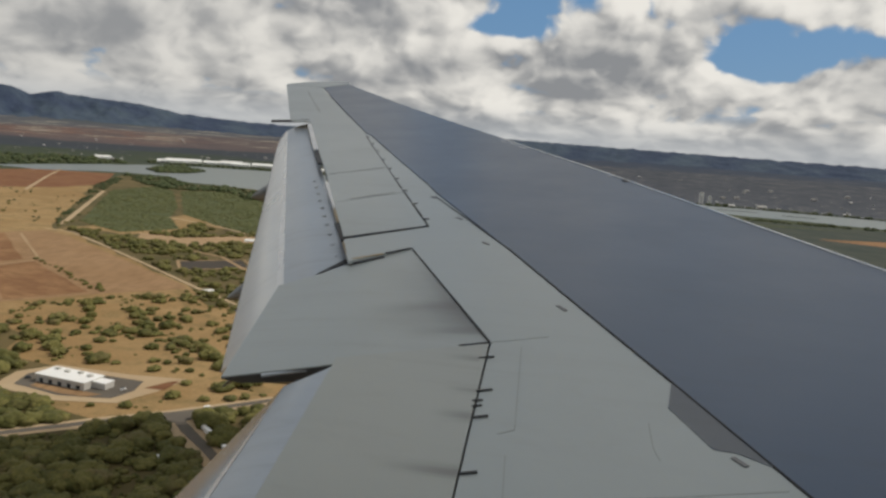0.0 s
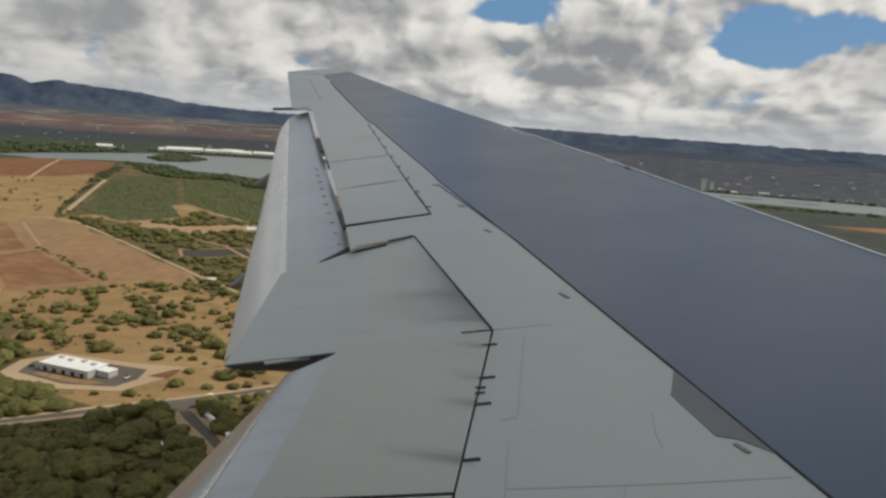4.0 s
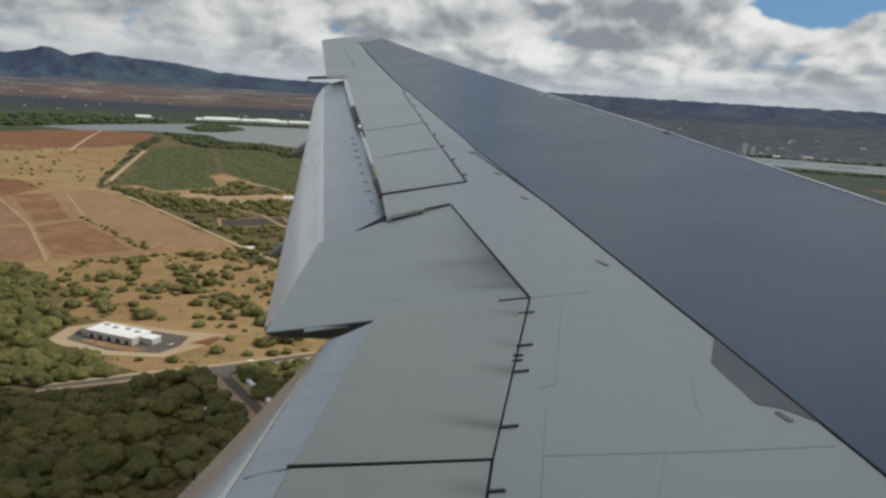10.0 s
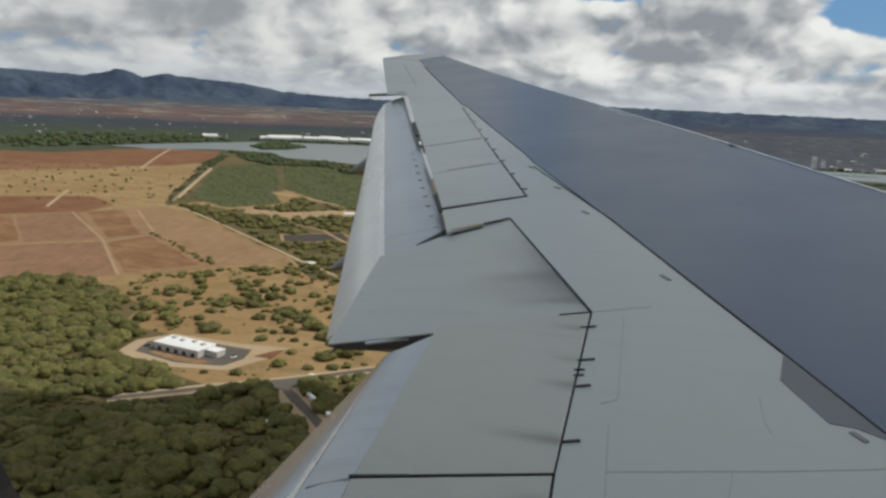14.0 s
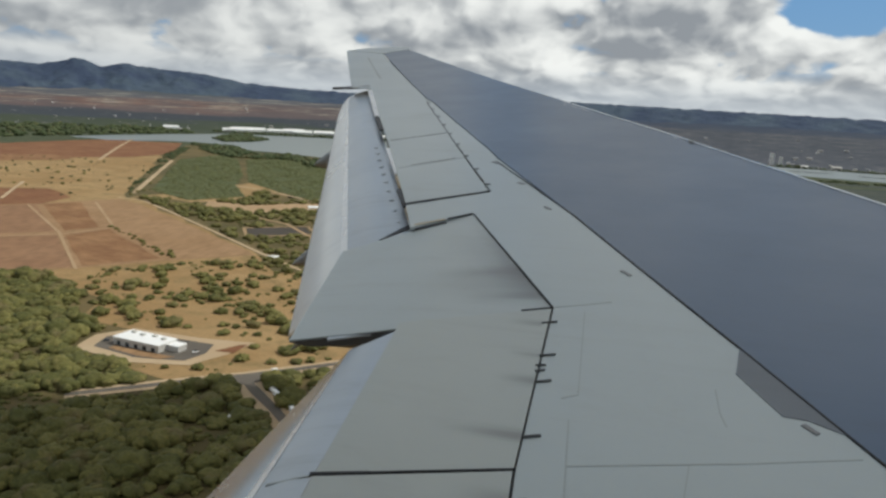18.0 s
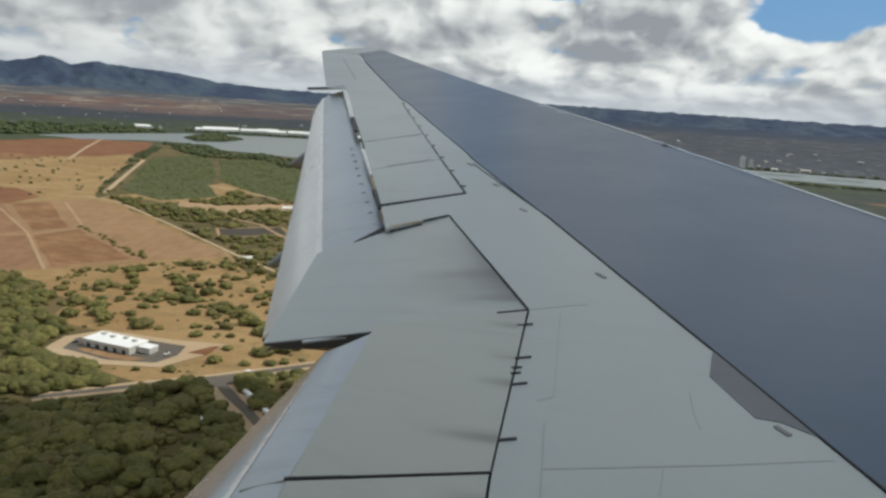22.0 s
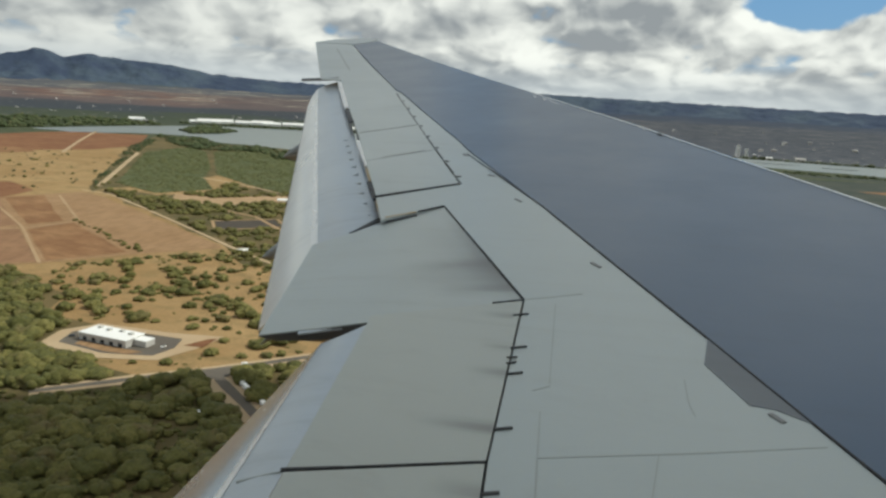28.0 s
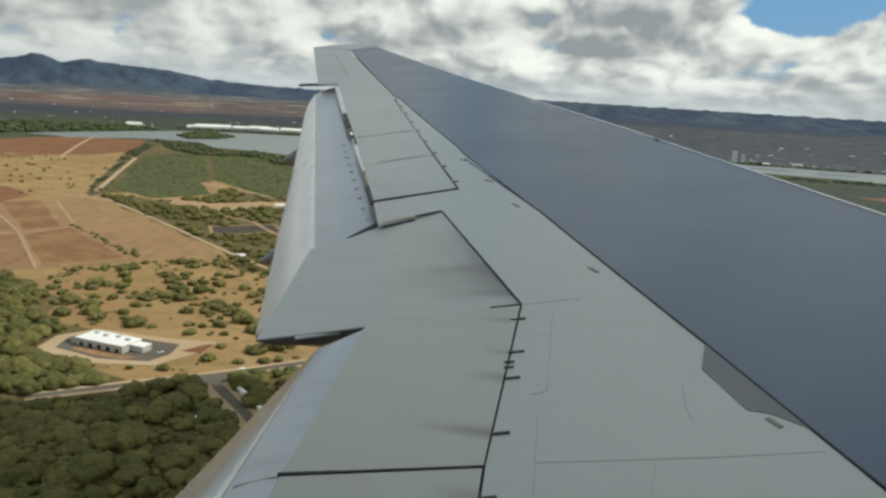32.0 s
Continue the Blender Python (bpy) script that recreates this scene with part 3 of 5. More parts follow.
# inboard spoilers
panel("spoiler", [(-1.752, 4.580), (-0.824, 5.065), (-0.623, 3.167), (-1.483, 2.877)], M_PANEL, wing, "", lift=0.004, thick=0.06, gap=0.006)
panel("spoiler", [(-1.482, 2.864), (-0.624, 3.153), (-0.578, 2.854), (-0.516, 2.271), (-1.339, 1.972)], M_PANEL, wing, "", lift=0.004, thick=0.06, gap=0.006)

# inboard aileron, drooped a little
loft("inboard_aileron", [[(-2.041, 7.233, EYE - 1.078), (-0.831, 5.083, EYE - 1.351)], [(-2.503, 6.667, EYE - 1.229), (-1.607, 4.693, EYE - 1.484)], [(-3.003, 6.312, EYE - 1.412), (-2.509, 4.466, EYE - 1.663)]], M_AILERON, wing, "pale grey aileron drooped between the flaps", steps=12, across=5, under=0.085, cap=M_DARK)

# strips on the aileron's end rib
loft("end_strip", [[(-2.244, 4.514, EYE - 1.615), (-1.786, 4.656, EYE - 1.527)], [(-2.232, 4.492, EYE - 1.623), (-1.778, 4.637, EYE - 1.534)]], M_FLAP, wing, "bright metal strip on the end rib", steps=4, across=1, under=0.01)
loft("end_strip", [[(-2.428, 4.572, EYE - 1.684), (-1.994, 4.651, EYE - 1.676)], [(-2.412, 4.543, EYE - 1.688), (-1.979, 4.618, EYE - 1.680)]], M_BEIGE, wing, "tan strip under the end rib", steps=4, across=1, under=0.01)
# outboard flap, lowered
loft("outboard_flap", [[(-7.282, 16.419, EYE + 0.145), (-2.058, 6.004, EYE - 1.430)], [(-7.404, 16.109, EYE + 0.066), (-2.378, 5.828, EYE - 1.519)], [(-7.559, 15.946, EYE - 0.046), (-2.733, 5.837, EYE - 1.652)]], M_FLAP, wing, "lowered metal-grey outboard flap", steps=14, across=4, under=0.10)
loft("flap_rear", [[(-7.564, 15.957, EYE - 0.046), (-2.735, 5.842, EYE - 1.654)], [(-7.470, 15.459, EYE - 0.233), (-2.961, 5.749, EYE - 1.854)], [(-7.483, 15.283, EYE - 0.477), (-3.294, 5.853, EYE - 2.132)]], M_SHEEN, wing, "metal rear of the outboard flap, sky sheen in its colour", steps=14, across=4, under=0.05)
# added strip whose pale colour stands for the highlight on the ridge
loft("ridge_highlight", [[(-7.561, 15.965, EYE - 0.038), (-2.731, 5.850, EYE - 1.646)], [(-7.552, 15.905, EYE - 0.056), (-2.760, 5.836, EYE - 1.672)], [(-7.540, 15.830, EYE - 0.083), (-2.795, 5.822, EYE - 1.702)]], M_HIGHLIGHT, wing, "pale strip along the flap's ridge, a highlight in its colour", steps=14, across=2, under=0.0)
# inboard flap, lowered
loft("inboard_flap", [[(-1.768, 4.589, EYE - 1.515), (-1.382, 2.003, EYE - 1.857)], [(-1.885, 4.441, EYE - 1.566), (-1.528, 2.144, EYE - 1.884)], [(-2.029, 4.418, EYE - 1.640), (-1.683, 2.289, EYE - 1.921)]], M_FLAP, wing, "lowered metal-grey inboard flap", steps=14, across=4, under=0.10)
loft("flap_rear", [[(-2.031, 4.422, EYE - 1.642), (-1.684, 2.291, EYE - 1.923)], [(-2.085, 4.521, EYE - 1.688), (-1.920, 2.401, EYE - 2.025)], [(-2.168, 4.683, EYE - 1.758), (-2.246, 2.596, EYE - 2.212)]], M_REAR, wing, "bare metal rear of the inboard flap", steps=14, across=4, under=0.05)
# the same painted highlight on the inboard flap's ridge
loft("ridge_highlight", [[(-2.031, 4.424, EYE - 1.637), (-1.684, 2.293, EYE - 1.918)], [(-2.040, 4.440, EYE - 1.645), (-1.716, 2.305, EYE - 1.932)], [(-2.048, 4.456, EYE - 1.653), (-1.748, 2.321, EYE - 1.946)]], M_HIGHLIGHT, wing, "pale strip along the flap's ridge, a highlight in its colour", steps=14, across=2, under=0.0)
loft("flap_seam", [[(-1.529, 2.949, EYE - 1.727), (-1.755, 2.928, EYE - 1.815)], [(-1.526, 2.944, EYE - 1.730), (-1.750, 2.919, EYE - 1.818)]], M_FAINT, wing, "faint seam across the flap", steps=4, across=1, under=0.0)
bar("gap_filler", (-2.468, 6.745), (-2.249, 6.980), 0.035, 0.004, M_BEIGE, wing, "beige structure in the flap gap")
# black piece added in the shape of the shadow between flap and aileron
loft("corner_shadow", [[(-2.764, 6.586, EYE - 1.321), (-2.577, 7.045, EYE - 1.234)], [(-2.690, 6.941, EYE - 1.255), (-2.644, 7.190, EYE - 1.215)]], M_GAP, wing, "black wedge standing in for the shadow at the flap's corner", steps=2, across=1, under=0.02)
bar("gap_filler", (-2.750, 7.337), (-2.463, 6.747), 0.09, -0.045, M_BEIGE, wing, "beige structure in the flap gap")

# end plate beyond the flap and the bright rail in the flap gap
loft("end_plate", [[(-7.990, 16.012, EYE + 0.169), (-7.105, 16.041, EYE + 0.240)], [(-7.965, 15.965, EYE + 0.132), (-7.015, 15.844, EYE + 0.177)]], M_DARK, wing, "thin dark end plate over the flap's outer end", steps=3, across=2, under=0.03)
bar("flap_rail", (-6.832, 15.494), (-5.425, 12.663), 0.10, -0.05, M_METAL, wing, "bright metal rail in the flap gap")
bar("flap_rail", (-4.168, 10.161), (-3.446, 8.743), 0.075, -0.05, M_METAL, wing, "bright metal rail in the flap gap")
bar("gap_block", (-5.315, 12.510), (-4.807, 11.495), 0.16, -0.03, M_GAP, wing, "black block in the flap gap")
bar("gap_filler", (-3.405, 8.661), (-3.140, 8.126), 0.08, -0.045, M_BEIGE, wing, "beige structure in the flap gap")
bar("gap_block", (-3.104, 8.054), (-2.768, 7.400), 0.15, -0.03, M_GAP, wing, "black block in the flap gap")

# hinge fittings across the inboard spoiler hinge
for a, b, w in (((-0.841, 4.794), (-0.750, 4.842), 0.013), ((-0.758, 4.319), (-0.669, 4.363), 0.013), ((-0.754, 4.191), (-0.696, 4.214), 0.009), ((-0.741, 4.121), (-0.689, 4.150), 0.009), ((-0.705, 3.998), (-0.630, 4.036), 0.015), ((-0.647, 3.429), (-0.569, 3.465), 0.017), ((-0.591, 2.924), (-0.518, 2.952), 0.018)):
    bar("hinge_fitting", a, b, w * 0.72, 0.012, M_DARK, wing, "small black hinge fitting")
# hinge pins along the outboard spoilers
for i in range(9):
    f = i / 8
    a = Vector((-5.035, 14.104)).lerp(Vector((-2.245, 8.391)), f)
    bar("hinge_fitting", tuple(a), tuple(a + Vector((0.06, 0.007))), 0.026, 0.009, M_DARK, wing, "small black hinge fitting")
    if i < 8:
        b = Vector((-5.035, 14.104)).lerp(Vector((-2.245, 8.391)), f + 0.10)
        bar("hinge_strip", tuple(a), tuple(b), 0.015, 0.009, M_DARK, wing)
# sealed seams between skin sheets
for a, b, w in (((-0.817, 5.087), (-0.595, 5.198), 0.014), ((-0.589, 5.210), (-0.451, 5.277), 0.020), ((-0.603, 5.052), (-0.466, 3.952), 0.008), ((-0.462, 3.927), (-0.541, 3.861), 0.014), ((-0.466, 3.655), (-0.361, 2.918), 0.009), ((-0.412, 3.251), (0.348, 3.489), 0.012), ((0.348, 3.489), (0.857, 3.667), 0.009), ((0.119, 3.413), (0.099, 3.033), 0.008), ((0.230, 4.172), (0.253, 3.909), 0.007), ((0.253, 3.909), (0.284, 3.795), 0.006), ((-9.329, 20.906), (-7.297, 17.113), 0.05), ((-5.058, 14.166), (-4.526, 13.062), 0.03)):
    bar("seam", a, b, w * 0.8, 0.002, M_FAINT, wing, "faint sealed seam between skin sheets")
# black rubber seals in the open joints
for a, b, w in (((-1.498, 2.873), (-1.242, 2.956), 0.018), ((-1.242, 2.956), (-0.625, 3.160), 0.010), ((-2.838, 7.418), (-2.579, 7.671), 0.05), ((-2.579, 7.671), (-2.116, 8.097), 0.026), ((-3.435, 9.152), (-2.999, 9.635), 0.016), ((-4.327, 10.623), (-3.704, 11.245), 0.009), ((-2.032, 7.221), (-1.329, 5.980), 0.009), ((-1.329, 5.980), (-0.828, 5.084), 0.013), ((-2.226, 6.995), (-2.043, 7.218), 0.022), ((-0.825, 5.072), (-0.910, 5.030), 0.014), ((-0.910, 5.030), (-1.020, 4.973), 0.005), ((-2.422, 9.557), (-1.071, 7.368), 0.013), ((-1.071, 7.368), (0.350, 4.760), 0.011), ((0.350, 4.760), (0.973, 3.581), 0.010), ((0.973, 3.581), (1.282, 3.001), 0.012)):
    bar("rubber_seal", a, b, w * 0.85, 0.0085, M_GAP, wing, "black rubber seal in the joint")
# slat joints and chipped paint along the leading edge
for a, b, w in (((-0.124, 11.175), (-0.083, 11.049), 0.05),):
    bar("slat_joint", a, b, w, 0.012, M_GAP, wing, "dark joint between slats")
for a, b in (((-2.425, 14.133), (-2.333, 14.023)), ((-2.193, 13.861), (-2.124, 13.753)), ((-2.028, 13.650), (-1.851, 13.392)), ((-0.355, 11.433), (-0.320, 11.359))):
    bar("paint_chip", a, b, 0.03, 0.006, M_METAL, wing, "bright chip in the grey paint")
# small access marks near the spar
for a, b in (((-0.458, 5.924), (-0.380, 5.828)), ((0.635, 3.911), (0.693, 3.837)), ((-1.902, 8.542), (-1.816, 8.480)), ((-1.404, 7.614), (-1.323, 7.526)), ((-2.474, 9.531), (-2.392, 9.448))):
    bar("access_mark", a, b, 0.028, 0.007, M_SEAM, wing, "small dark access mark")
# small brackets along the flap's front
for i in range(10):
    f = i / 9
    a, b = Vector((-4.646, 10.854, EYE - 0.754)).lerp(Vector((-2.865, 7.350, EYE - 1.259)), f), Vector((-4.701, 10.873, EYE - 0.764)).lerp(Vector((-2.928, 7.367, EYE - 1.280)), f)
    bm = bmesh.new()
    w = Vector((0.006, 0.022, 0.003))
    top = [a + w, a, b, b + w * 0.6]
    vs = [bm.verts.new(p + Vector((0, 0, 0.002))) for p in top] + [bm.verts.new(p - Vector((0, 0, 0.03))) for p in top]
    for q in ((0, 1, 2, 3), (7, 6, 5, 4), (0, 4, 5, 1), (1, 5, 6, 2), (2, 6, 7, 3), (3, 7, 4, 0)):
        bm.faces.new([vs[k] for k in q])
    bmesh.ops.recalc_face_normals(bm, faces=bm.faces)
    part("flap_bracket", bm, M_BRACKET, wing)


def fairing(tip, root, width, depth, label):
    """A flap track fairing: a canoe that tapers to a point behind the flap."""
    tip, root = Vector(tip), Vector(root)
    verts, faces, sides, n = [], [], 10, 10
    d = (root - tip).normalized()
    side = d.cross(Vector((0, 0, 1))).normalized()
    up = side.cross(d)
    for i in range(n + 1):
        f = i / n
        r = f ** 0.8
        c = tip.lerp(root, f) - up * depth * 0.5 * f
        for k in range(sides):
            a = 2 * math.pi * k / sides
            verts.append(c + side * math.cos(a) * width / 2 * r + up * math.sin(a) * depth / 2 * r)
    for i in range(n):
        for k in range(sides):
            faces.append((i * sides + k, i * sides + (k + 1) % sides, (i + 1) * sides + (k + 1) % sides, (i + 1) * sides + k))
    return raw("flap_track_fairing", verts, faces, M_SHADE, wing, label, smooth=True)


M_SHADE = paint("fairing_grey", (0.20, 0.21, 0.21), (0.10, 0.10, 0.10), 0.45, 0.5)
fairing((-6.732, 12.800, EYE - 1.295), (-6.470, 13.740, EYE - 0.867), 0.55, 0.75, "grey canoe fairing under the flap")
fairing((-4.295, 7.677, EYE - 1.945), (-4.143, 8.465, EYE - 1.666), 0.40, 0.45, "grey canoe fairing under the flap")
fairing((-2.573, 4.592, EYE - 1.787), (-2.569, 4.835, EYE - 1.712), 0.05, 0.08, "grey canoe fairing under the aileron")

# wing root, running in to the fuselage
panel("root_skin", [(1.378, 2.800), (0.625, 2.241), (-0.501, 2.288), (-1.331, 1.961), (-1.45, -0.2), (4.6, -0.2), (2.769, 6.681)], M_WHITE, wing, "pale grey skin of the wing root", lift=-0.006, thick=0.25, gap=0.004)


# ---- the fuselage side round the cabin window ----
def build_fuselage():
    top = tagged(new("aircraft_fuselage"), "white airliner fuselage with a row of small windows", "aircraft fuselage")
    cy, cz, rad = -2.33, EYE - 0.6, 2.5
    hole_x, hole_z = (-0.222, 0.12), (-0.19, 0.17)
    xs = sorted({-9.0, -6.0, -4.0, -2.0, -1.0, -0.5, *hole_x, 0.5, 1.0, 2.0, 4.0, 6.0, 8.0})
    a0, a1 = (math.asin((EYE + h - cz) / rad) for h in hole_z)
    angs = sorted({*(2 * math.pi * k / 48 - math.pi for k in range(48)), a0, a1})
    n = len(angs)
    verts, faces = [], []
    for shell in (rad, rad - 0.06):
        for x in xs:
            for a in angs:
                verts.append((x, cy + shell * math.cos(a), cz + shell * math.sin(a)))
    half = len(xs) * n
    for s_ in (0, half):
        for i in range(len(xs) - 1):
            for k in range(n):
                mid_x, nxt = (xs[i] + xs[i + 1]) / 2, angs[(k + 1) % n]
                mid_a = (angs[k] + nxt) / 2 if nxt > angs[k] else math.pi
                if hole_x[0] < mid_x < hole_x[1] and a0 < mid_a < a1:
                    continue
                q = (i * n + k, i * n + (k + 1) % n, (i + 1) * n + (k + 1) % n, (i + 1) * n + k)
                faces.append(tuple(s_ + v for v in (q if s_ else q[::-1])))
    faces.append(tuple(half + v for v in range(n)))
    faces.append(tuple(half + (len(xs) - 1) * n + v for v in range(n)))
    raw("fuselage_skin", verts, faces, M_WHITE, top, "white painted fuselage skin")
    # frame round the open cabin window, and its neighbours with dark panes
    mx, mz = sum(hole_x) / 2, EYE + sum(hole_z) / 2
    for k in range(-12, 12):
        ring, pane = [], []
        cx = mx + 0.56 * k
        for j in range(24):
            t = 2 * math.pi * j / 24
            c, s2 = math.cos(t), math.sin(t)
            px, pz = math.copysign(abs(c) ** 0.5, c), math.copysign(abs(s2) ** 0.5, s2)
            for w, d in ((1.0, 0.012), (1.13, 0.012), (1.13, -0.03), (1.0, -0.07)):
                z = mz + pz * 0.165 * w
                ring.append((cx + px * 0.160 * w, cy + math.sqrt(rad ** 2 - (z - cz) ** 2) + d, z))
            z = mz + pz * 0.165
            pane.append((cx + px * 0.160, cy + math.sqrt(rad ** 2 - (z - cz) ** 2) + 0.006, z))
        fs = [(4 * j + i, 4 * ((j + 1) % 24) + i, 4 * ((j + 1) % 24) + (i + 1) % 4, 4 * j + (i + 1) % 4) for j in range(24) for i in range(4)]
        frame_ob = raw("window_frame", ring, fs, M_REVEAL, top, "rounded dark window frame")
        if k:
            raw("pane", pane + [(x, y - 0.02, z) for x, y, z in pane], [tuple(range(24)), tuple(range(47, 23, -1))] + [(j, (j + 1) % 24, 24 + (j + 1) % 24, 24 + j) for j in range(24)], M_GLASSY, frame_ob)


M_REVEAL = paint("window_reveal", (0.06, 0.055, 0.05), (0.04, 0.04, 0.04), 0.6, 0.3)
M_GLASSY = paint("dark_pane", (0.02, 0.022, 0.025), (0.03, 0.03, 0.03), 0.12, 0.2)
build_fuselage()

# ---- the land ----
def land_z(r, az):
    """The plain, rising to the uplands far out."""
    s = max(0.0, min(1.0, (r - 3650) / 1100))
    return 172 * s * s * (3 - 2 * s) * (0.93 + 0.05 * math.sin(az * 7) + 0.03 * math.sin(az * 17 + 1))


def build_ground():
    rs = [0, 100, 200, 300, 400, 500, 650, 800, 1000, 1300, 1600, 2000, 2400, 2800] + list(range(3000, 4801, 50)) + [4850]
    n = 240
    verts, faces = [(0, 0, 0)], []
    for r in rs[1:]:
        for k in range(n):
            az = 2 * math.pi * k / n
            verts.append((r * math.sin(az), r * math.cos(az), land_z(r, az)))
    for k in range(n):
        faces.append((0, 1 + (k + 1) % n, 1 + k))
    for i in range(len(rs) - 2):
        for k in range(n):
            a, b = 1 + i * n + k, 1 + i * n + (k + 1) % n
            faces.append((a, b, b + n, a + n))
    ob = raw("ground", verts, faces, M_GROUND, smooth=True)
    tagged(ob, "dry golden grass plain rising to distant uplands", "ground", kind="structure")


build_ground()


def ridge_height(az):
    """Height of the skyline over the window, in degrees, by the bearing aft of abeam."""
    marks = [(-60, 0.20), (-20, 0.30), (-9, 0.34), (11, 0.44), (24, 0.20), (27, 0.22), (29.8, 0.30), (32.6, 0.46), (35.4, 0.92), (38.1, 1.06), (39.8, 1.20), (40.5, 1.32), (41.2, 1.16), (42.0, 1.00), (42.7, 1.22), (43.1, 1.44), (43.8, 1.42), (44.3, 1.20), (45.6, 0.94), (48.1, 1.02), (55, 1.25), (62, 0.9), (80, 0.5), (110, 0.25)]
    for (a0, e0), (a1, e1) in zip(marks, marks[1:]):
        if a0 <= az <= a1:
            f = (az - a0) / (a1 - a0)
            return e0 + (e1 - e0) * f
    return -0.1


def build_mountains():
    verts, faces = [], []
    azs = [a * 0.2 for a in range(-300, 400)]
    rs = [4470 + 13 * i for i in range(29)]
    for az in azs:
        e = ridge_height(az) + 0.07 * noise.noise((az * 1.3, 0, 0)) + 0.06 * noise.noise((az * 2.9, 5, 0)) + 0.03 * noise.noise((az * 7.0, 9, 0))
        top = EYE + 4750 * math.tan(radians(e))
        for i, r in enumerate(rs):
            s = min(1.0, i / 25)
            a = -radians(az)
            base = land_z(r, a) - 4
            gully = abs(noise.noise((az * 0.55 + 0.8 * noise.noise((az * 0.3, r * 0.01, 9.0)), r * 0.0016, 3.0)))
            rough = ((gully - 0.2) * 70 + noise.fractal((az * 1.4, r * 0.012, 3.0), 1.0, 2.0, 4) * 17) * s * (1 - s) * 3 * max(0.12, min(1.0, e))
            z = base + (top - base) * s ** 1.5 + rough if i else base - 20
            if i == len(rs) - 1:
                z -= 40
            verts.append((r * math.sin(a), r * math.cos(a), z))
    m = len(rs)
    for k in range(len(azs) - 1):
        for i in range(m - 1):
            faces.append((k * m + i, k * m + i + 1, (k + 1) * m + i + 1, (k + 1) * m + i))
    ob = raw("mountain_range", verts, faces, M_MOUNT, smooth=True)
    tagged(ob, "long volcanic ridge on the skyline, haze blue in its colour", "mountain", kind="structure")


build_mountains()


def patch(name, pts, mat, label, category, z=0.25, wobble=4.0, step=40.0):
    """A flat piece of land or water with a slightly uneven outline."""
    bm = bmesh.new()
    ring = []
    n = len(pts)
    for i in range(n):
        a, b = Vector(pts[i]), Vector(pts[(i + 1) % n])
        k = max(1, int((b - a).length / step))
        for j in range(k):
            p = a.lerp(b, j / k)
            ring.append((p.x + wobble * noise.noise((p.x * 0.02, p.y * 0.02, 1)), p.y + wobble * noise.noise((p.x * 0.02, p.y * 0.02, 7)), z))
    f = bm.faces.new([bm.verts.new(v) for v in ring])
    f.normal_update()
    if f.normal.z < 0:
        f.normal_flip()
    bmesh.ops.triangulate(bm, faces=bm.faces[:])
    return tagged(part(name, bm, mat), label, category, kind="structure")


def strip(name, pts, width, mat, label, category, z=0.4):
    """A road or track along a line of points."""
    verts, faces = [], []
    line = []
    for a, b in zip(pts, pts[1:]):
        a, b = Vector(a), Vector(b)
        k = max(1, int((b - a).length / 25))
        line += [a.lerp(b, j / k) for j in range(k)]
    line.append(Vector(pts[-1]))
    for i, p in enumerate(line):
        d = (line[min(i + 1, len(line) - 1)] - line[max(i - 1, 0)]).normalized()
        s = Vector((-d.y, d.x)) * width / 2 * (1 + 0.25 * noise.noise((p.x * 0.03, p.y * 0.03, 0)))
        verts += [(*(p + s), z), (*(p - s), z)]
        if i:
            faces.append((2 * i - 2, 2 * i - 1, 2 * i + 1, 2 * i))
    return tagged(raw(name, verts, faces, mat), label, category, kind="structure")


# the loch, its island and far shore
patch("water", [(-2057, 2124), (-1869, 2102), (-1710, 2278), (-1526, 2312), (-1378, 2151), (-1211, 2146), (-1053, 2106), (-869, 2063), (-560, 2200), (-560, 2900), (-900, 3290), (-1500, 3080), (-1690, 2990), (-1900, 2850), (-1960, 2700), (-2010, 2460)], M_WATER, "calm grey-green loch beyond the fields", "lake", 0.3, 25.0)
patch("ground", [(-1756, 2526), (-1853, 2765), (-1795, 2843), (-1607, 2676), (-1577, 2498), (-1640, 2412)], M_MARSH, "low wooded island in the loch", "island", 0.8, 20.0)
patch("ground", [(-1040, 2560), (-900, 2500), (-560, 2420), (-560, 2640), (-860, 2700), (-1000, 2680)], M_CROP, "low green spit reaching into the loch", "island", 0.8, 25.0)
patch("water", [(150, 3080), (180, 3420), (900, 3420), (1800, 3180), (1800, 2680), (900, 2900), (420, 2960)], M_WATER, "pale harbour channel in front of the town", "lake", 0.3, 40.0)
for quay in ([(330, 3190), (480, 3200), (500, 3230), (340, 3225)], [(560, 3150), (690, 3160), (700, 3190), (570, 3185)], [(250, 3290), (310, 3300), (320, 3325), (255, 3320)]):
    patch("ground", quay, M_MARSH, "low dark mudbank in the harbour channel", "mudbank", 0.8, 14.0)

# undergrowth and brushy land
patch("undergrowth", [(-760, 470), (-685, 540), (-643, 572), (-614, 584), (-561, 578), (-501, 530), (-460, 478), (-407, 480), (-386, 432), (-357, 408), (-302, 398), (-269, 418), (-221, 372), (-120, 250), (-200, 60), (-600, 160)], M_BRUSH, "olive undergrowth and dry soil under the woodland", "undergrowth", 0.12, 14.0, 20.0)
patch("undergrowth", [(-895, 1070), (-856, 1093), (-792, 1076), (-749, 1171), (-777, 1273), (-601, 1228), (-250, 900), (-200, 640), (-350, 705), (-423, 712), (-477, 776), (-607, 868), (-769, 982)], M_BRUSH, "olive brush between field and orchard", "undergrowth", 0.12, 14.0, 20.0)
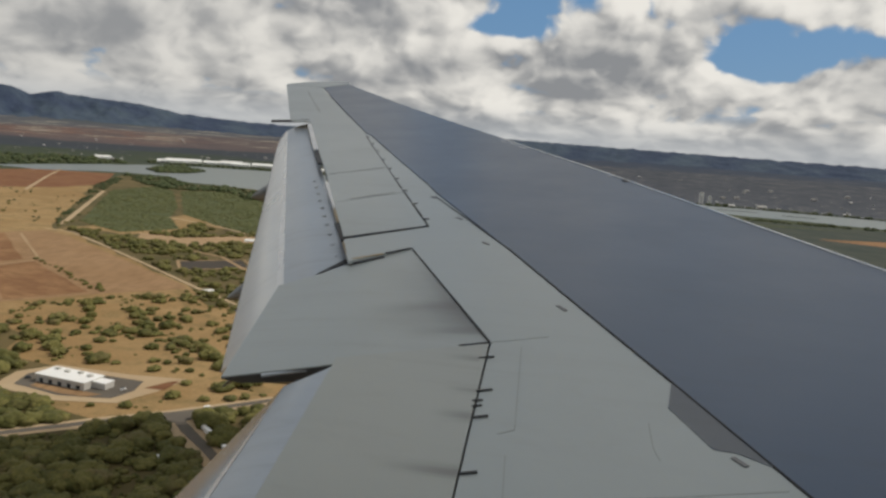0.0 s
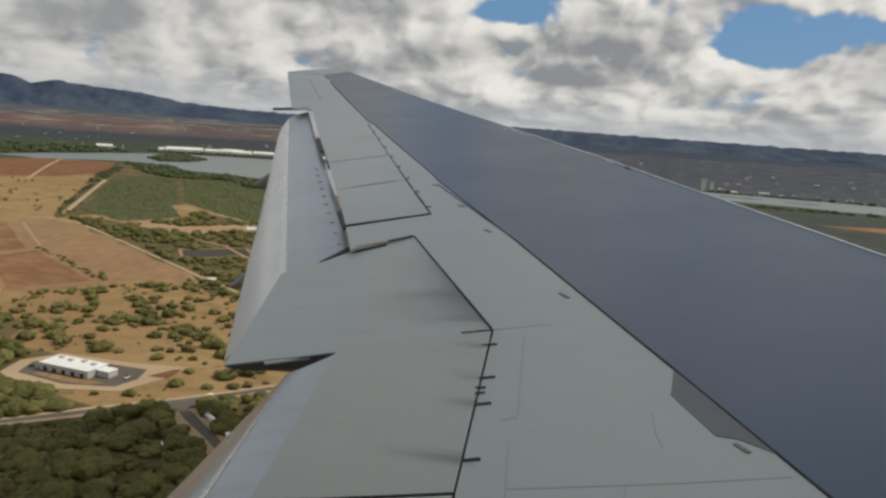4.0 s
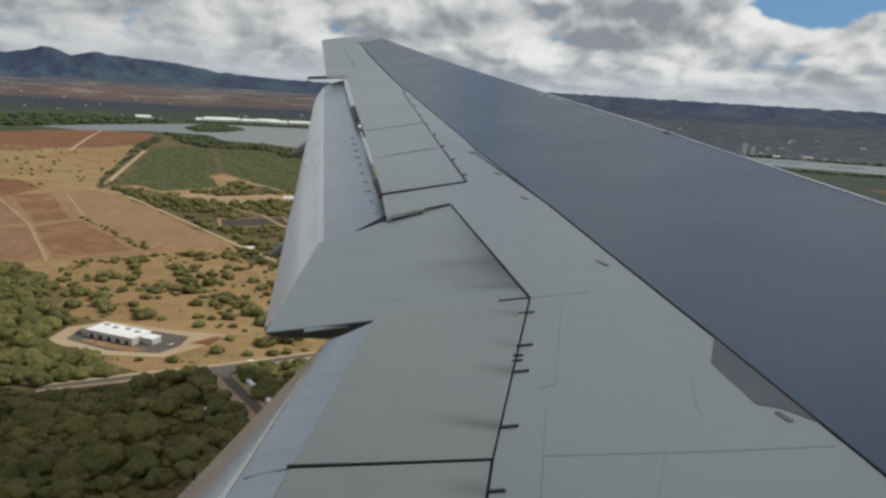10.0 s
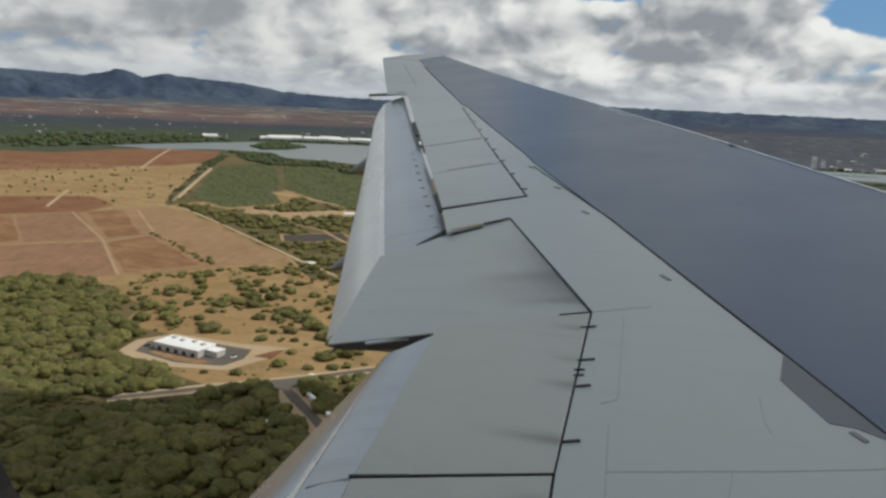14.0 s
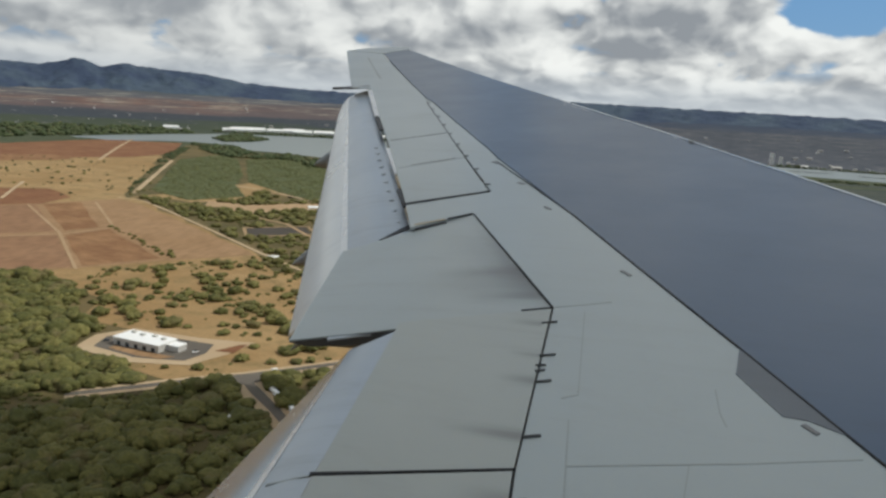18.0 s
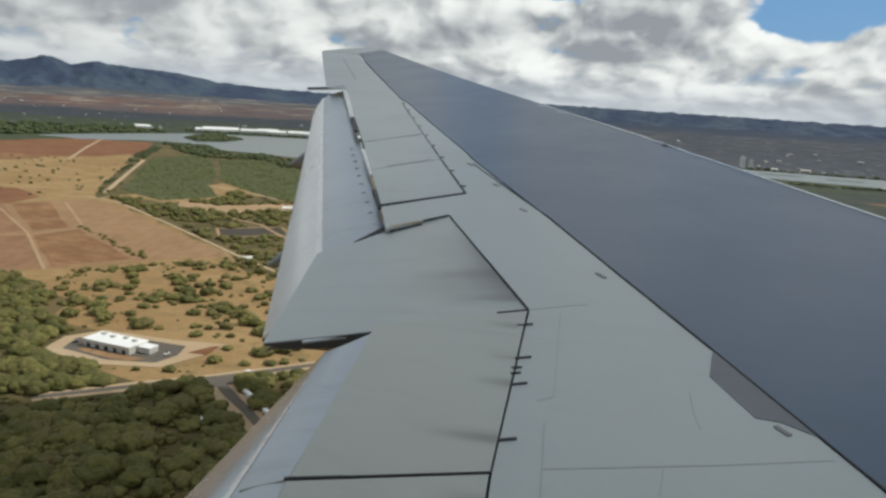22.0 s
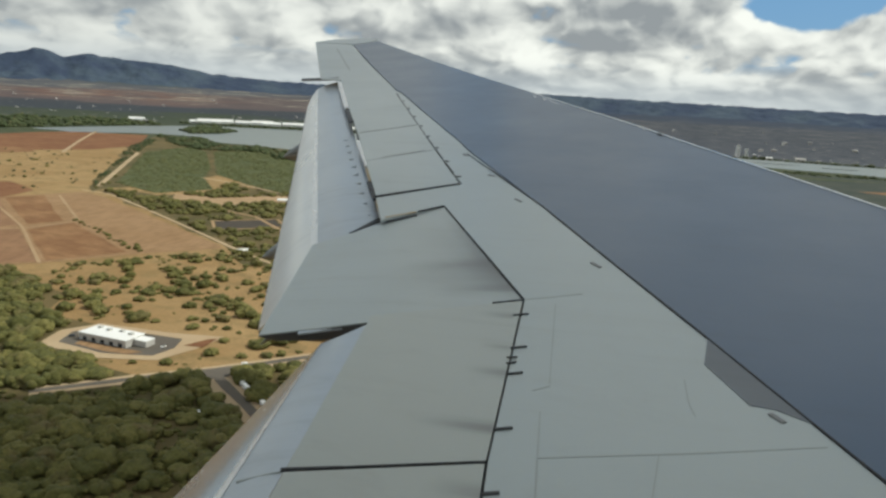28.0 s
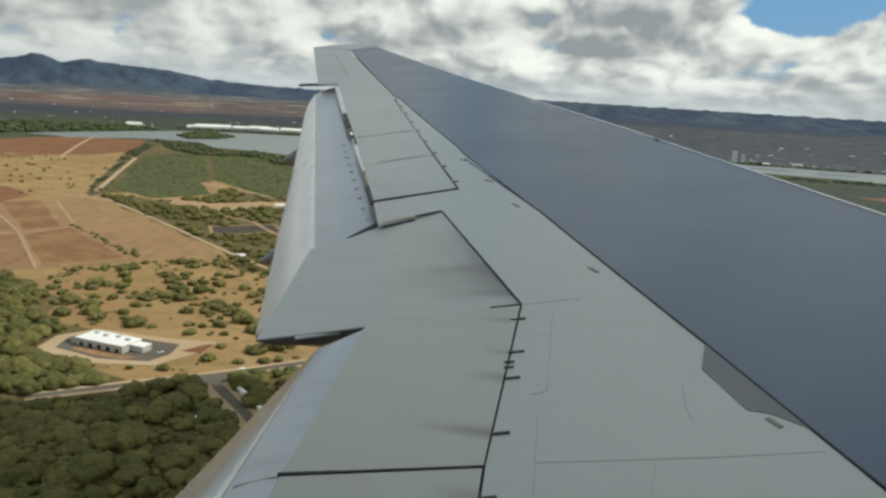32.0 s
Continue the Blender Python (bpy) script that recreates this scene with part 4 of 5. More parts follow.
patch("undergrowth", [(-224, 500), (-270, 440), (-222, 375), (-150, 320), (60, 330), (60, 700), (-180, 640)], M_BRUSH, "olive undergrowth beyond the road junction", "undergrowth", 0.14, 10.0, 20.0)
patch("undergrowth", [(-900, 1052), (-1000, 1180), (-1110, 1350), (-1420, 1810), (-1560, 2070), (-1610, 2200), (-1466, 2240), (-1327, 2100), (-1168, 2090), (-1017, 2060), (-799, 1692), (-620, 1262), (-700, 1240), (-870, 1560)], M_BRUSH, "olive brush round the orchard fields", "undergrowth", 0.12, 18.0, 30.0)

# fields
patch("field", [(-2300, 1300), (-2150, 1640), (-1903, 1720), (-1902, 1964), (-1890, 2100), (-1658, 2209), (-1409, 1827), (-1405, 1650), (-1503, 1496), (-1572, 1225), (-1800, 1150)], M_RED, "wide ploughed field of dark red soil", "field", 0.25)
patch("field", [(-1700, 1340), (-1560, 1560), (-1440, 1500), (-1545, 1290)], M_BROWN, "strip of red-brown stubble", "field", 0.40)
patch("field", [(-1207, 938), (-1144, 1013), (-1074, 1060), (-971, 1005), (-950, 919), (-1042, 807)], M_RED, "ploughed plot of dark red soil", "field", 0.25)
PLOTS = [(-1140, 640), (-1030, 800), (-950, 925), (-905, 1035), (-840, 1010), (-495, 785), (-480, 770), (-545, 690), (-596, 612), (-697, 525), (-800, 500)]
patch("field", PLOTS, M_TAN, "bare tan land between the plots", "field", 0.18)
for pts, mat, label in (
    ([(-1024, 793), (-1001, 828), (-825, 695), (-845, 652)], M_BROWN, "ploughed plot of red-brown soil"),
    ([(-997, 831), (-951, 910), (-760, 759), (-815, 693)], M_ROSE, "harrowed plot of rose-brown soil"),
    ([(-943, 917), (-921, 970), (-743, 814), (-755, 767)], M_BROWN, "ploughed plot of red-brown soil"),
    ([(-733, 744), (-725, 811), (-554, 698), (-596, 626)], M_BROWN, "ploughed plot of red-brown soil"),
    ([(-828, 638), (-743, 741), (-599, 620), (-697, 535)], M_ROSE, "harrowed plot of rose-brown soil"),
    ([(-919, 982), (-905, 1029), (-500, 780), (-545, 712)], M_TAN, "bare tan field beside a hedge line"),
):
    patch("field", pts, mat, label, "field", 0.30)
patch("field", [(-945, 1167), (-1288, 1703), (-1307, 1922), (-1197, 1835), (-966, 1500), (-871, 1328), (-766, 1197), (-812, 1095)], M_CROP, "green orchard field with dark rows", "field", 0.25)
patch("field", [(-1184, 1854), (-1108, 1963), (-882, 1797), (-560, 1290), (-648, 1233), (-754, 1295), (-886, 1397)], M_CROP, "green orchard field with dark rows", "field", 0.25)
patch("field", [(150, 1300), (250, 2450), (900, 2760), (1750, 2600), (2600, 2300), (2300, 1200)], M_MARSH, "dark brush land before the harbour", "field", 0.22)
patch("field", [(500, 2250), (900, 2480), (1650, 2380), (1500, 2150), (800, 2150)], M_BROWN, "bare brown ground before the harbour", "field", 0.30)
patch("field", [(350, 2720), (900, 2800), (1700, 2640), (1700, 2560), (900, 2700), (400, 2640)], M_MARSH, "green bank along the harbour channel", "field", 0.28)
patch("field", [(300, 3430), (900, 3440), (1800, 3200), (2300, 2800), (2700, 3300), (1200, 3600), (300, 3620)], M_MARSH, "dark land under the far town", "field", 0.22)
patch("clearing", [(-790, 1115), (-712, 1112), (-631, 1201), (-560, 1190), (-593, 1130), (-664, 1039), (-728, 1048)], M_PATH, "bare tan clearing in the brush", "clearing", 0.22, 10.0, 14.0)
patch("reservoir", [(-585, 918), (-525, 976), (-492, 934), (-552, 872)], M_LINER, "dark lined rectangular reservoir", "reservoir", 0.34, 1.0, 10.0)
strip("bank", [(-590, 920), (-524, 983), (-485, 934), (-551, 865), (-590, 920)], 4, M_PATH, "pale earth bank round the reservoir", "bank", 0.45)
# tracks and the paved road
strip("road", [(-1400, 1540), (-1640, 1880), (-1850, 2190)], 8, M_TRACK, "pale dirt track across red soil", "track")
strip("road", [(-935, 1110), (-1120, 1405), (-1285, 1670)], 9, M_TRACK, "pale paved road between field and orchard", "road")
strip("road", [(-1035, 925), (-1120, 1030), (-1180, 1105)], 6, M_TRACK, "pale dirt track", "track")
strip("road", [(-921, 1052), (-859, 1043), (-740, 965), (-612, 877), (-474, 780), (-393, 727), (-300, 670)], 5, M_TRACK, "pale track along the scrub", "track")
strip("road", [(-960, 905), (-752, 755), (-590, 612)], 4, M_PATH, "tan dirt track between plots", "track", 0.45)
strip("road", [(-830, 645), (-742, 750), (-724, 820), (-905, 985)], 4, M_PATH, "tan dirt track between plots", "track", 0.47)
strip("road", [(-875, 1330), (-760, 1290), (-650, 1228), (-560, 1180)], 6, M_TRACK, "pale dirt track past the orchard", "track")
strip("road", [(-700, 1110), (-630, 1010), (-560, 985), (-470, 900), (-410, 800)], 6, M_PATH, "tan dirt track through the brush", "track")


# ---- trees ----
def ico(sub):
    bm = bmesh.new()
    bmesh.ops.create_icosphere(bm, subdivisions=sub, radius=1.0)
    v = np.array([p.co[:] for p in bm.verts])
    f = np.array([[p.index for p in q.verts] for q in bm.faces])
    bm.free()
    return v, f


ICO = ico(3)
ICO_SMALL = ico(2)


def crown_data(rng, width, height, lobes, tufts):
    """A broad, low, uneven crown: one wide dome with smaller domes grown into it and loose leaf clumps at its surface. Triangles."""
    vs, fs, off = [], [], 0
    for b in range(lobes):
        v, f = ICO if b == 0 else ICO_SMALL
        ang, rad = rng.uniform(0, 2 * math.pi), (0.0 if b == 0 else width * rng.uniform(0.22, 0.42))
        size = width * (0.40 if b == 0 else rng.uniform(0.17, 0.27))
        c = np.array([rad * math.cos(ang), rad * math.sin(ang), height * (0.46 if b == 0 else rng.uniform(0.34, 0.56))])
        lump = np.array([1 + 0.42 * noise.noise(Vector(p) * 1.6 + Vector((b * 7.1, width * 3, 0))) + 0.30 * noise.noise(Vector(p) * 4.3 + Vector((b, width, 0))) for p in v])
        flat = height * (0.56 if b == 0 else 0.40) / size
        vs.append(c + v * lump[:, None] * size * np.array([1, 1, flat]))
        fs.append(f + off)
        off += len(v)
        for k in range(tufts if b else 2 * tufts):
            d = rng.normal(size=3)
            d[2] = abs(d[2]) * 0.8 - 0.1
            d /= np.linalg.norm(d)
            p = c + d * size * rng.uniform(0.92, 1.12) * np.array([1, 1, flat])
            u = np.cross(d + rng.normal(size=3) * 0.25, rng.normal(size=3))
            u /= np.linalg.norm(u)
            w = np.cross(d, u)
            s = width * rng.uniform(0.025, 0.05)
            vs.append(np.array([p + u * s, p + w * s, p - u * s, p - w * s * 0.8]))
            fs.append(np.array([[0, 1, 2], [0, 2, 3]]) + off)
            off += 4
    return np.concatenate(vs), np.concatenate(fs)


def tube(bm, a, b, ra, rb, sides=6):
    a, b = Vector(a), Vector(b)
    d = (b - a).normalized()
    u = d.cross(Vector((0.3, 0.9, 0.1))).normalized()
    v = d.cross(u)
    rings = []
    for c, r in ((a, ra), (b, rb)):
        rings.append([bm.verts.new(c + (u * math.cos(2 * math.pi * k / sides) + v * math.sin(2 * math.pi * k / sides)) * r) for k in range(sides)])
    for k in range(sides):
        bm.faces.new((rings[0][k], rings[0][(k + 1) % sides], rings[1][(k + 1) % sides], rings[1][k]))
    bm.faces.new(rings[1])


TREES = []
for kind in range(6):
    rng = np.random.default_rng(40 + kind)
    TREES.append(crown_data(rng, 11.0 + 1.5 * (kind % 3), 4.8 + 0.4 * kind, 5, 14))


def tree_thing(kind, m, label):
    """A single tree: tapered trunk with limbs, and a crown of leaf clumps."""
    top = tagged(new("tree"), label, "tree", group="scattered kiawe trees")
    vs, fs = TREES[kind]
    raw("crown", vs, fs, M_LEAF, top)
    bm = bmesh.new()
    tube(bm, (0, 0, -0.3), (0.2, 0.1, 2.2), 0.32, 0.22)
    for k in range(4):
        a = k * 1.6 + kind
        tube(bm, (0.2, 0.1, 1.9), (2.3 * math.cos(a), 2.3 * math.sin(a), 4.0), 0.16, 0.06, 5)
    part("trunk", bm, M_BARK, top)
    top.matrix_basis = m
    return top


def inside(p, poly):
    x, y = p
    hit = False
    for (x0, y0), (x1, y1) in zip(poly, poly[1:] + poly[:1]):
        if (y0 > y) != (y1 > y) and x < (x1 - x0) * (y - y0) / (y1 - y0) + x0:
            hit = not hit
    return hit


YARD = [(-418, 416), (-428, 456), (-413, 488), (-348, 490), (-300, 498), (-300, 454), (-312, 424), (-358, 410)]
ROADS = [([(-352, 352), (-330, 374), (-310, 394), (-298, 407), (-275, 428), (-252, 452), (-224, 484), (-180, 540)], 9.0), ([(-275, 428), (-250, 406), (-226, 387), (-191, 357), (-120, 300)], 11.0),
         ([(-921, 1052), (-859, 1043), (-612, 877), (-474, 780), (-393, 727)], 6.0), ([(-935, 1110), (-1285, 1670)], 9.0), ([(-700, 1110), (-630, 1010), (-560, 985), (-470, 900), (-410, 800)], 6.0)]
BARE = [YARD, PLOTS, [(-600, 920), (-524, 990), (-480, 934), (-551, 855)], [(-780, 1112), (-712, 1108), (-631, 1195), (-570, 1185), (-600, 1130), (-664, 1045), (-728, 1052)]]


def on_bare(p):
    """Whether a place lies on a road, in a yard or on a ploughed plot, where no tree stands."""
    if any(inside(p, q) for q in BARE):
        return True
    for line, half in ROADS:
        for (ax, ay), (bx, by) in zip(line, line[1:]):
            dx, dy = bx - ax, by - ay
            k = max(0.0, min(1.0, ((p[0] - ax) * dx + (p[1] - ay) * dy) / (dx * dx + dy * dy)))
            if math.hypot(p[0] - ax - k * dx, p[1] - ay - k * dy) < half:
                return True
    return False


def woodland(name, poly, spacing, label, mat=M_LEAF, scale=1.0, gaps=0.0, seed=1, z=0.0, low=1.0):
    """Many crowns joined into one sheet of woodland; noise leaves clearings."""
    rng = np.random.default_rng(seed)
    xs, ys = [p[0] for p in poly], [p[1] for p in poly]
    vs, fs, off, n = [], [], 0, 0
    x = min(xs)
    while x < max(xs):
        y = min(ys)
        while y < max(ys):
            p = (x + rng.uniform(-0.5, 0.5) * spacing, y + rng.uniform(-0.5, 0.5) * spacing)
            y += spacing
            if not inside(p, poly) or on_bare(p) or noise.noise((p[0] * 0.018, p[1] * 0.018, seed)) + 0.5 * noise.noise((p[0] * 0.05, p[1] * 0.05, seed)) < gaps:
                continue
            v, f = TREES[rng.integers(6)]
            a, s = rng.uniform(0, 6.28), scale * (0.5 + 1.1 * rng.uniform(0, 1) ** 1.5)
            rot = np.array([[math.cos(a), math.sin(a), 0], [-math.sin(a), math.cos(a), 0], [0, 0, low * rng.uniform(0.75, 1.1)]]) * s
            vs.append(v @ rot + np.array([p[0], p[1], z - 0.6 * s]))
            fs.append(f + off)
            off += len(v)
            n += 1
        x += spacing
    v, f = np.concatenate(vs).astype(np.float32), np.concatenate(fs).astype(np.int32)
    me = bpy.data.meshes.new(name)
    me.vertices.add(len(v))
    me.vertices.foreach_set("co", v.ravel())
    me.loops.add(f.size)
    me.loops.foreach_set("vertex_index", f.ravel())
    me.polygons.add(len(f))
    me.polygons.foreach_set("loop_start", np.arange(0, f.size, 3, dtype=np.int32))
    me.polygons.foreach_set("use_smooth", np.ones(len(f), dtype=bool))
    me.update(calc_edges=True)
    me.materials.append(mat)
    return tagged(new(name, me), label, "woodland", kind="stuff")


woodland("woodland", [(-760, 470), (-685, 530), (-643, 564), (-614, 577), (-561, 571), (-501, 524), (-456, 470), (-407, 471), (-386, 428), (-357, 404), (-302, 394), (-269, 415), (-221, 372), (-120, 250), (-190, 150), (-330, 130), (-480, 220)], 8.2, "dense olive-green kiawe woodland with small clearings", scale=1.0, gaps=-0.34, seed=3)
woodland("undershrub", [(-690, 500), (-643, 564), (-561, 571), (-501, 524), (-456, 470), (-407, 471), (-386, 428), (-357, 404), (-302, 394), (-269, 415), (-221, 372), (-160, 270), (-250, 190), (-400, 240)], 7.0, "low olive shrubs between the woodland trees", scale=0.42, gaps=-0.30, seed=4)
woodland("woodland", [(-224, 492), (-262, 436), (-222, 380), (-150, 320), (40, 340), (40, 640), (-180, 600)], 9.0, "dense olive-green kiawe woodland beyond the junction", scale=1.0, gaps=-0.35, seed=5)
woodland("scrub", [(-450, 478), (-500, 530), (-560, 580), (-588, 600), (-520, 692), (-466, 765), (-376, 720), (-227, 480), (-309, 412), (-362, 410)], 12.5, "scattered kiawe scrub on golden grass", scale=0.8, gaps=0.10, seed=8)
woodland("scrub", [(-895, 1076), (-856, 1093), (-792, 1076), (-749, 1171), (-777, 1273), (-601, 1228), (-250, 900), (-220, 620), (-300, 640), (-423, 706), (-477, 776), (-607, 868), (-769, 982)], 11.0, "grey-green kiawe scrub in rows along the track", scale=0.85, gaps=-0.10, seed=9)
woodland("woodland", [(40, 180), (40, 640), (500, 900), (900, 500), (500, 150)], 42.0, "dense green kiawe woodland ahead", scale=1.6, gaps=-0.4, seed=12)
woodland("woodland", [(-2500, 2000), (-2130, 1800), (-2080, 2130), (-2050, 2500), (-1980, 2760), (-2300, 2900), (-2700, 2500)], 22.0, "dark tree belt beside the loch", M_LEAF_DARK, 1.5, -0.10, 15)
woodland("woodland", [(-1610, 2175), (-1466, 2231), (-1327, 2092), (-1168, 2079), (-1017, 2050), (-799, 1740), (-960, 1800), (-1080, 1934), (-1263, 1868), (-1420, 2000)], 15.0, "dark tree belt on the near shore", M_LEAF_DARK, 1.2, -0.18, 16)
woodland("scrub", [(-1850, 1300), (-1420, 1620), (-1200, 1500), (-960, 1080), (-1000, 1010), (-1200, 1010), (-1400, 1080), (-1560, 1190)], 30.0, "low dark brush dotted over golden grass", M_LEAF_DARK, 0.36, 0.08, 21)
for poly, seed in (([(-945, 1167), (-1288, 1703), (-1307, 1922), (-1197, 1835), (-966, 1500), (-871, 1328), (-766, 1197), (-812, 1095)], 23), ([(-1184, 1854), (-1108, 1963), (-882, 1797), (-580, 1290), (-648, 1233), (-754, 1295), (-886, 1397)], 25)):
    woodland("orchard", poly, 8.5, "low orchard trees in green rows", M_ORCHARD, 0.60, -0.40, seed, low=0.42)
woodland("hedge", [(-912, 1061), (-1007, 1188), (-1104, 1342), (-1418, 1813), (-1549, 2064), (-1507, 2050), (-1330, 1739), (-1009, 1235), (-900, 1086)], 8.5, "dark hedge and scrub beside the pale road", M_LEAF_DARK, 0.55, -0.10, 24)


# ---- single trees on the open grass ----
PROTO = [tree_thing(k, pose(-430 - 17 * k, 610 + 19 * (k % 3), 0, 0, 0, 40 * k), "spreading olive-green kiawe tree on dry grass") for k in range(6)]
rng = np.random.default_rng(77)
for x, y, s in ((-521, 560, 1.0), (-497, 585, 1.3), (-452, 527, 1.2), (-440, 512, 1.3), (-425, 502, 1.2), (-437, 575, 0.5), (-395, 590, 0.6), (-330, 560, 1.2), (-318, 548, 1.3), (-306, 545, 1.1), (-338, 500, 0.8), (-292, 455, 0.8), (-318, 446, 0.7), (-274, 484, 1.2), (-262, 500, 1.3), (-352, 620, 1.0), (-372, 640, 0.9)):
    if on_bare((x, y)):
        continue
    ob = copy_thing(PROTO[int(rng.integers(6))], pose(x, y, -0.3, 0, 0, float(rng.uniform(0, 360))) @ Matrix.Diagonal((s, s, s * 0.9, 1)))
    ob["label"] = "broad green kiawe bush alone on golden grass" if s > 1 else "small green kiawe bush on golden grass"
n = 0
while n < 130:
    x, y = float(rng.uniform(-590, -230)), float(rng.uniform(410, 770))
    if on_bare((x, y)) or not inside((x, y), [(-450, 478), (-500, 530), (-588, 600), (-520, 692), (-466, 765), (-376, 720), (-227, 480), (-309, 412), (-362, 410)]):
        continue
    s = float(0.2 + 0.6 * rng.uniform(0, 1) ** 2)
    copy_thing(PROTO[int(rng.integers(6))], pose(x, y, -0.2, 0, 0, float(rng.uniform(0, 360))) @ Matrix.Diagonal((s, s, s * 0.85, 1)))
    n += 1
# bushes along the track between the plots and dotted over the far grass
for i in range(26):
    f = i / 25
    x, y = -734 + 188 * f + float(rng.normal()) * 4, 826 - 119 * f + float(rng.normal()) * 4
    s = float(rng.uniform(0.25, 0.6))
    copy_thing(PROTO[i % 6], pose(x, y, 0.1, 0, 0, i * 50.0) @ Matrix.Diagonal((s, s, s, 1)))
for i in range(36):
    r, a = float(rng.uniform(1350, 1900)), radians(float(rng.uniform(38, 54)))
    s = float(rng.uniform(0.3, 0.7))
    copy_thing(PROTO[i % 6], pose(-r * math.sin(a), r * math.cos(a), 0, 0, 0, i * 50.0) @ Matrix.Diagonal((s, s, s, 1)))


# ---- buildings ----
def box_mesh(w, d, h, z=0.0, bevel=0.0):
    bm = bmesh.new()
    bmesh.ops.create_cube(bm, size=1.0)
    bmesh.ops.scale(bm, vec=(w, d, h), verts=bm.verts)
    bmesh.ops.translate(bm, vec=(0, 0, z + h / 2), verts=bm.verts)
    if bevel:
        bmesh.ops.bevel(bm, geom=bm.edges[:], offset=bevel, segments=1, affect="EDGES")
    return bm


def gable(w, d, h, z, over=0.5):
    """A pitched roof with eaves."""
    bm = bmesh.new()
    w, d = w / 2 + over, d / 2 + over
    lo = [bm.verts.new(v) for v in ((-w, -d, z - 0.2), (w, -d, z - 0.2), (w, d, z - 0.2), (-w, d, z - 0.2))]
    mid = [bm.verts.new(v) for v in ((-w, -d, z), (w, -d, z), (w, d, z), (-w, d, z))]
    top = [bm.verts.new(v) for v in ((-w * 0.96, 0, z + h), (w * 0.96, 0, z + h))]
    for q in (lo[::-1], (lo[0], lo[1], mid[1], mid[0]), (lo[1], lo[2], mid[2], mid[1]), (lo[2], lo[3], mid[3], mid[2]), (lo[3], lo[0], mid[0], mid[3]),
              (mid[0], mid[1], top[1], top[0]), (mid[2], mid[3], top[0], top[1]), (mid[1], mid[2], top[1]), (mid[3], mid[0], top[0])):
        bm.faces.new(q)
    return bm


def shed(w, d, h, label, roof=None, windows=4):
    """A long low warehouse: walls, shallow roof, a row of dark doors."""
    top = tagged(new("warehouse"), label, "warehouse", group="warehouses on the far shore")
    part("wall", box_mesh(w, d, h), M_ROOF, top)
    part("roof", gable(w, d, h * 0.95, h), roof or M_ROOF, top, "white metal roof")
    for k in range(windows):
        bm = box_mesh(w / windows * 0.28, 0.4, h * 0.32)
        bmesh.ops.translate(bm, vec=(-w / 2 + w * (k + 0.5) / windows, -d / 2, 0.05), verts=bm.verts)
        part("door", bm, M_GLASS, top)
    return top


def put(ob, x, y, turn, s=1.0):
    r, az = math.hypot(x, y), math.atan2(x, y)
    return copy_thing(ob, pose(x, y, land_z(r, az) - 0.3, 0, 0, turn) @ Matrix.Diagonal((s, s, s, 1)))


base_shed = shed(85, 34, 9, "long white-roofed warehouse on the far loch shore")
base_shed.matrix_basis = pose(-1990, 3130, 0.3, 0, 0, 28)
for i in range(18):
    a = radians(34.0 - 1.12 * i + 0.2 * float(rng.normal()))
    r = 3690 + 25 * float(rng.normal())
    put(base_shed, -r * math.sin(a), r * math.cos(a), math.degrees(a) + float(rng.normal()) * 4, float(rng.uniform(0.6, 1.25)))
put(base_shed, -2260, 2930, 38, 0.8)


brush_shed = put(base_shed, -600, 1150, 30, 0.28)
brush_shed["label"], brush_shed["group"] = "small white shed at a clearing in the brush", ""
pale_shed = put(base_shed, -452, 770, 40, 0.20)
pale_shed["label"], pale_shed["group"] = "small white building on bare ground in the scrub", ""


def tower(label):
    top = tagged(new("tower_block"), label, "tower block", group="pale tower blocks of the town")
    part("wall", box_mesh(22, 18, 62, 0, 0.3), M_ROOF, top)
    part("roof", box_mesh(9, 9, 4, 62), M_WALL, top)
    for storey in range(14):
        bm = box_mesh(15, 0.5, 0.9, 4 + storey * 4.1)
        bmesh.ops.translate(bm, vec=(0, -9.05, 0), verts=bm.verts)
        part("window", bm, M_GLASS, top)
    return top


base_tower = tower("tall pale tower block in the far town")
base_tower.matrix_basis = pose(300, 3560, 0, 0, 0, 4) @ Matrix.Diagonal((0.75, 0.75, 0.75, 1))
put(base_tower, 336, 3560, 4, 0.75)


def town_house(w, d, h, roof, label):
    top = tagged(new("building"), label, "building", group="low buildings of the far town")
    part("wall", box_mesh(w, d, h), M_WALL, top)
    part("roof", gable(w, d, h * 0.35, h), roof, top)
    bm = box_mesh(w * 0.7, 0.4, h * 0.3, h * 0.4)
    bmesh.ops.translate(bm, vec=(0, -d / 2, 0), verts=bm.verts)
    part("window", bm, M_GLASS, top)
    return top


kinds = [town_house(26, 16, 8, M_ROOF, "low white-roofed building in the far town"), town_house(18, 14, 6, M_SHINGLE, "low grey-roofed building in the far town"), town_house(40, 20, 12, M_WALL, "low tan building in the far town")]
for k, ob in enumerate(kinds):
    ob.matrix_basis = pose(420 + 60 * k, 3480, 0, 0, 0, 5)
for i in range(270):
    a = radians(float(rng.uniform(-34, 14)) if i < 180 else float(rng.uniform(14, 52)))
    r = 3630 + 620 * float(rng.uniform(0, 1)) ** (2.2 if i < 180 else 1.0)
    put(kinds[int(rng.integers(3))], r * math.sin(-a), r * math.cos(a), float(rng.uniform(-20, 20)), float(rng.uniform(0.2, 0.6)) * (1.0 if i < 180 else 0.8))


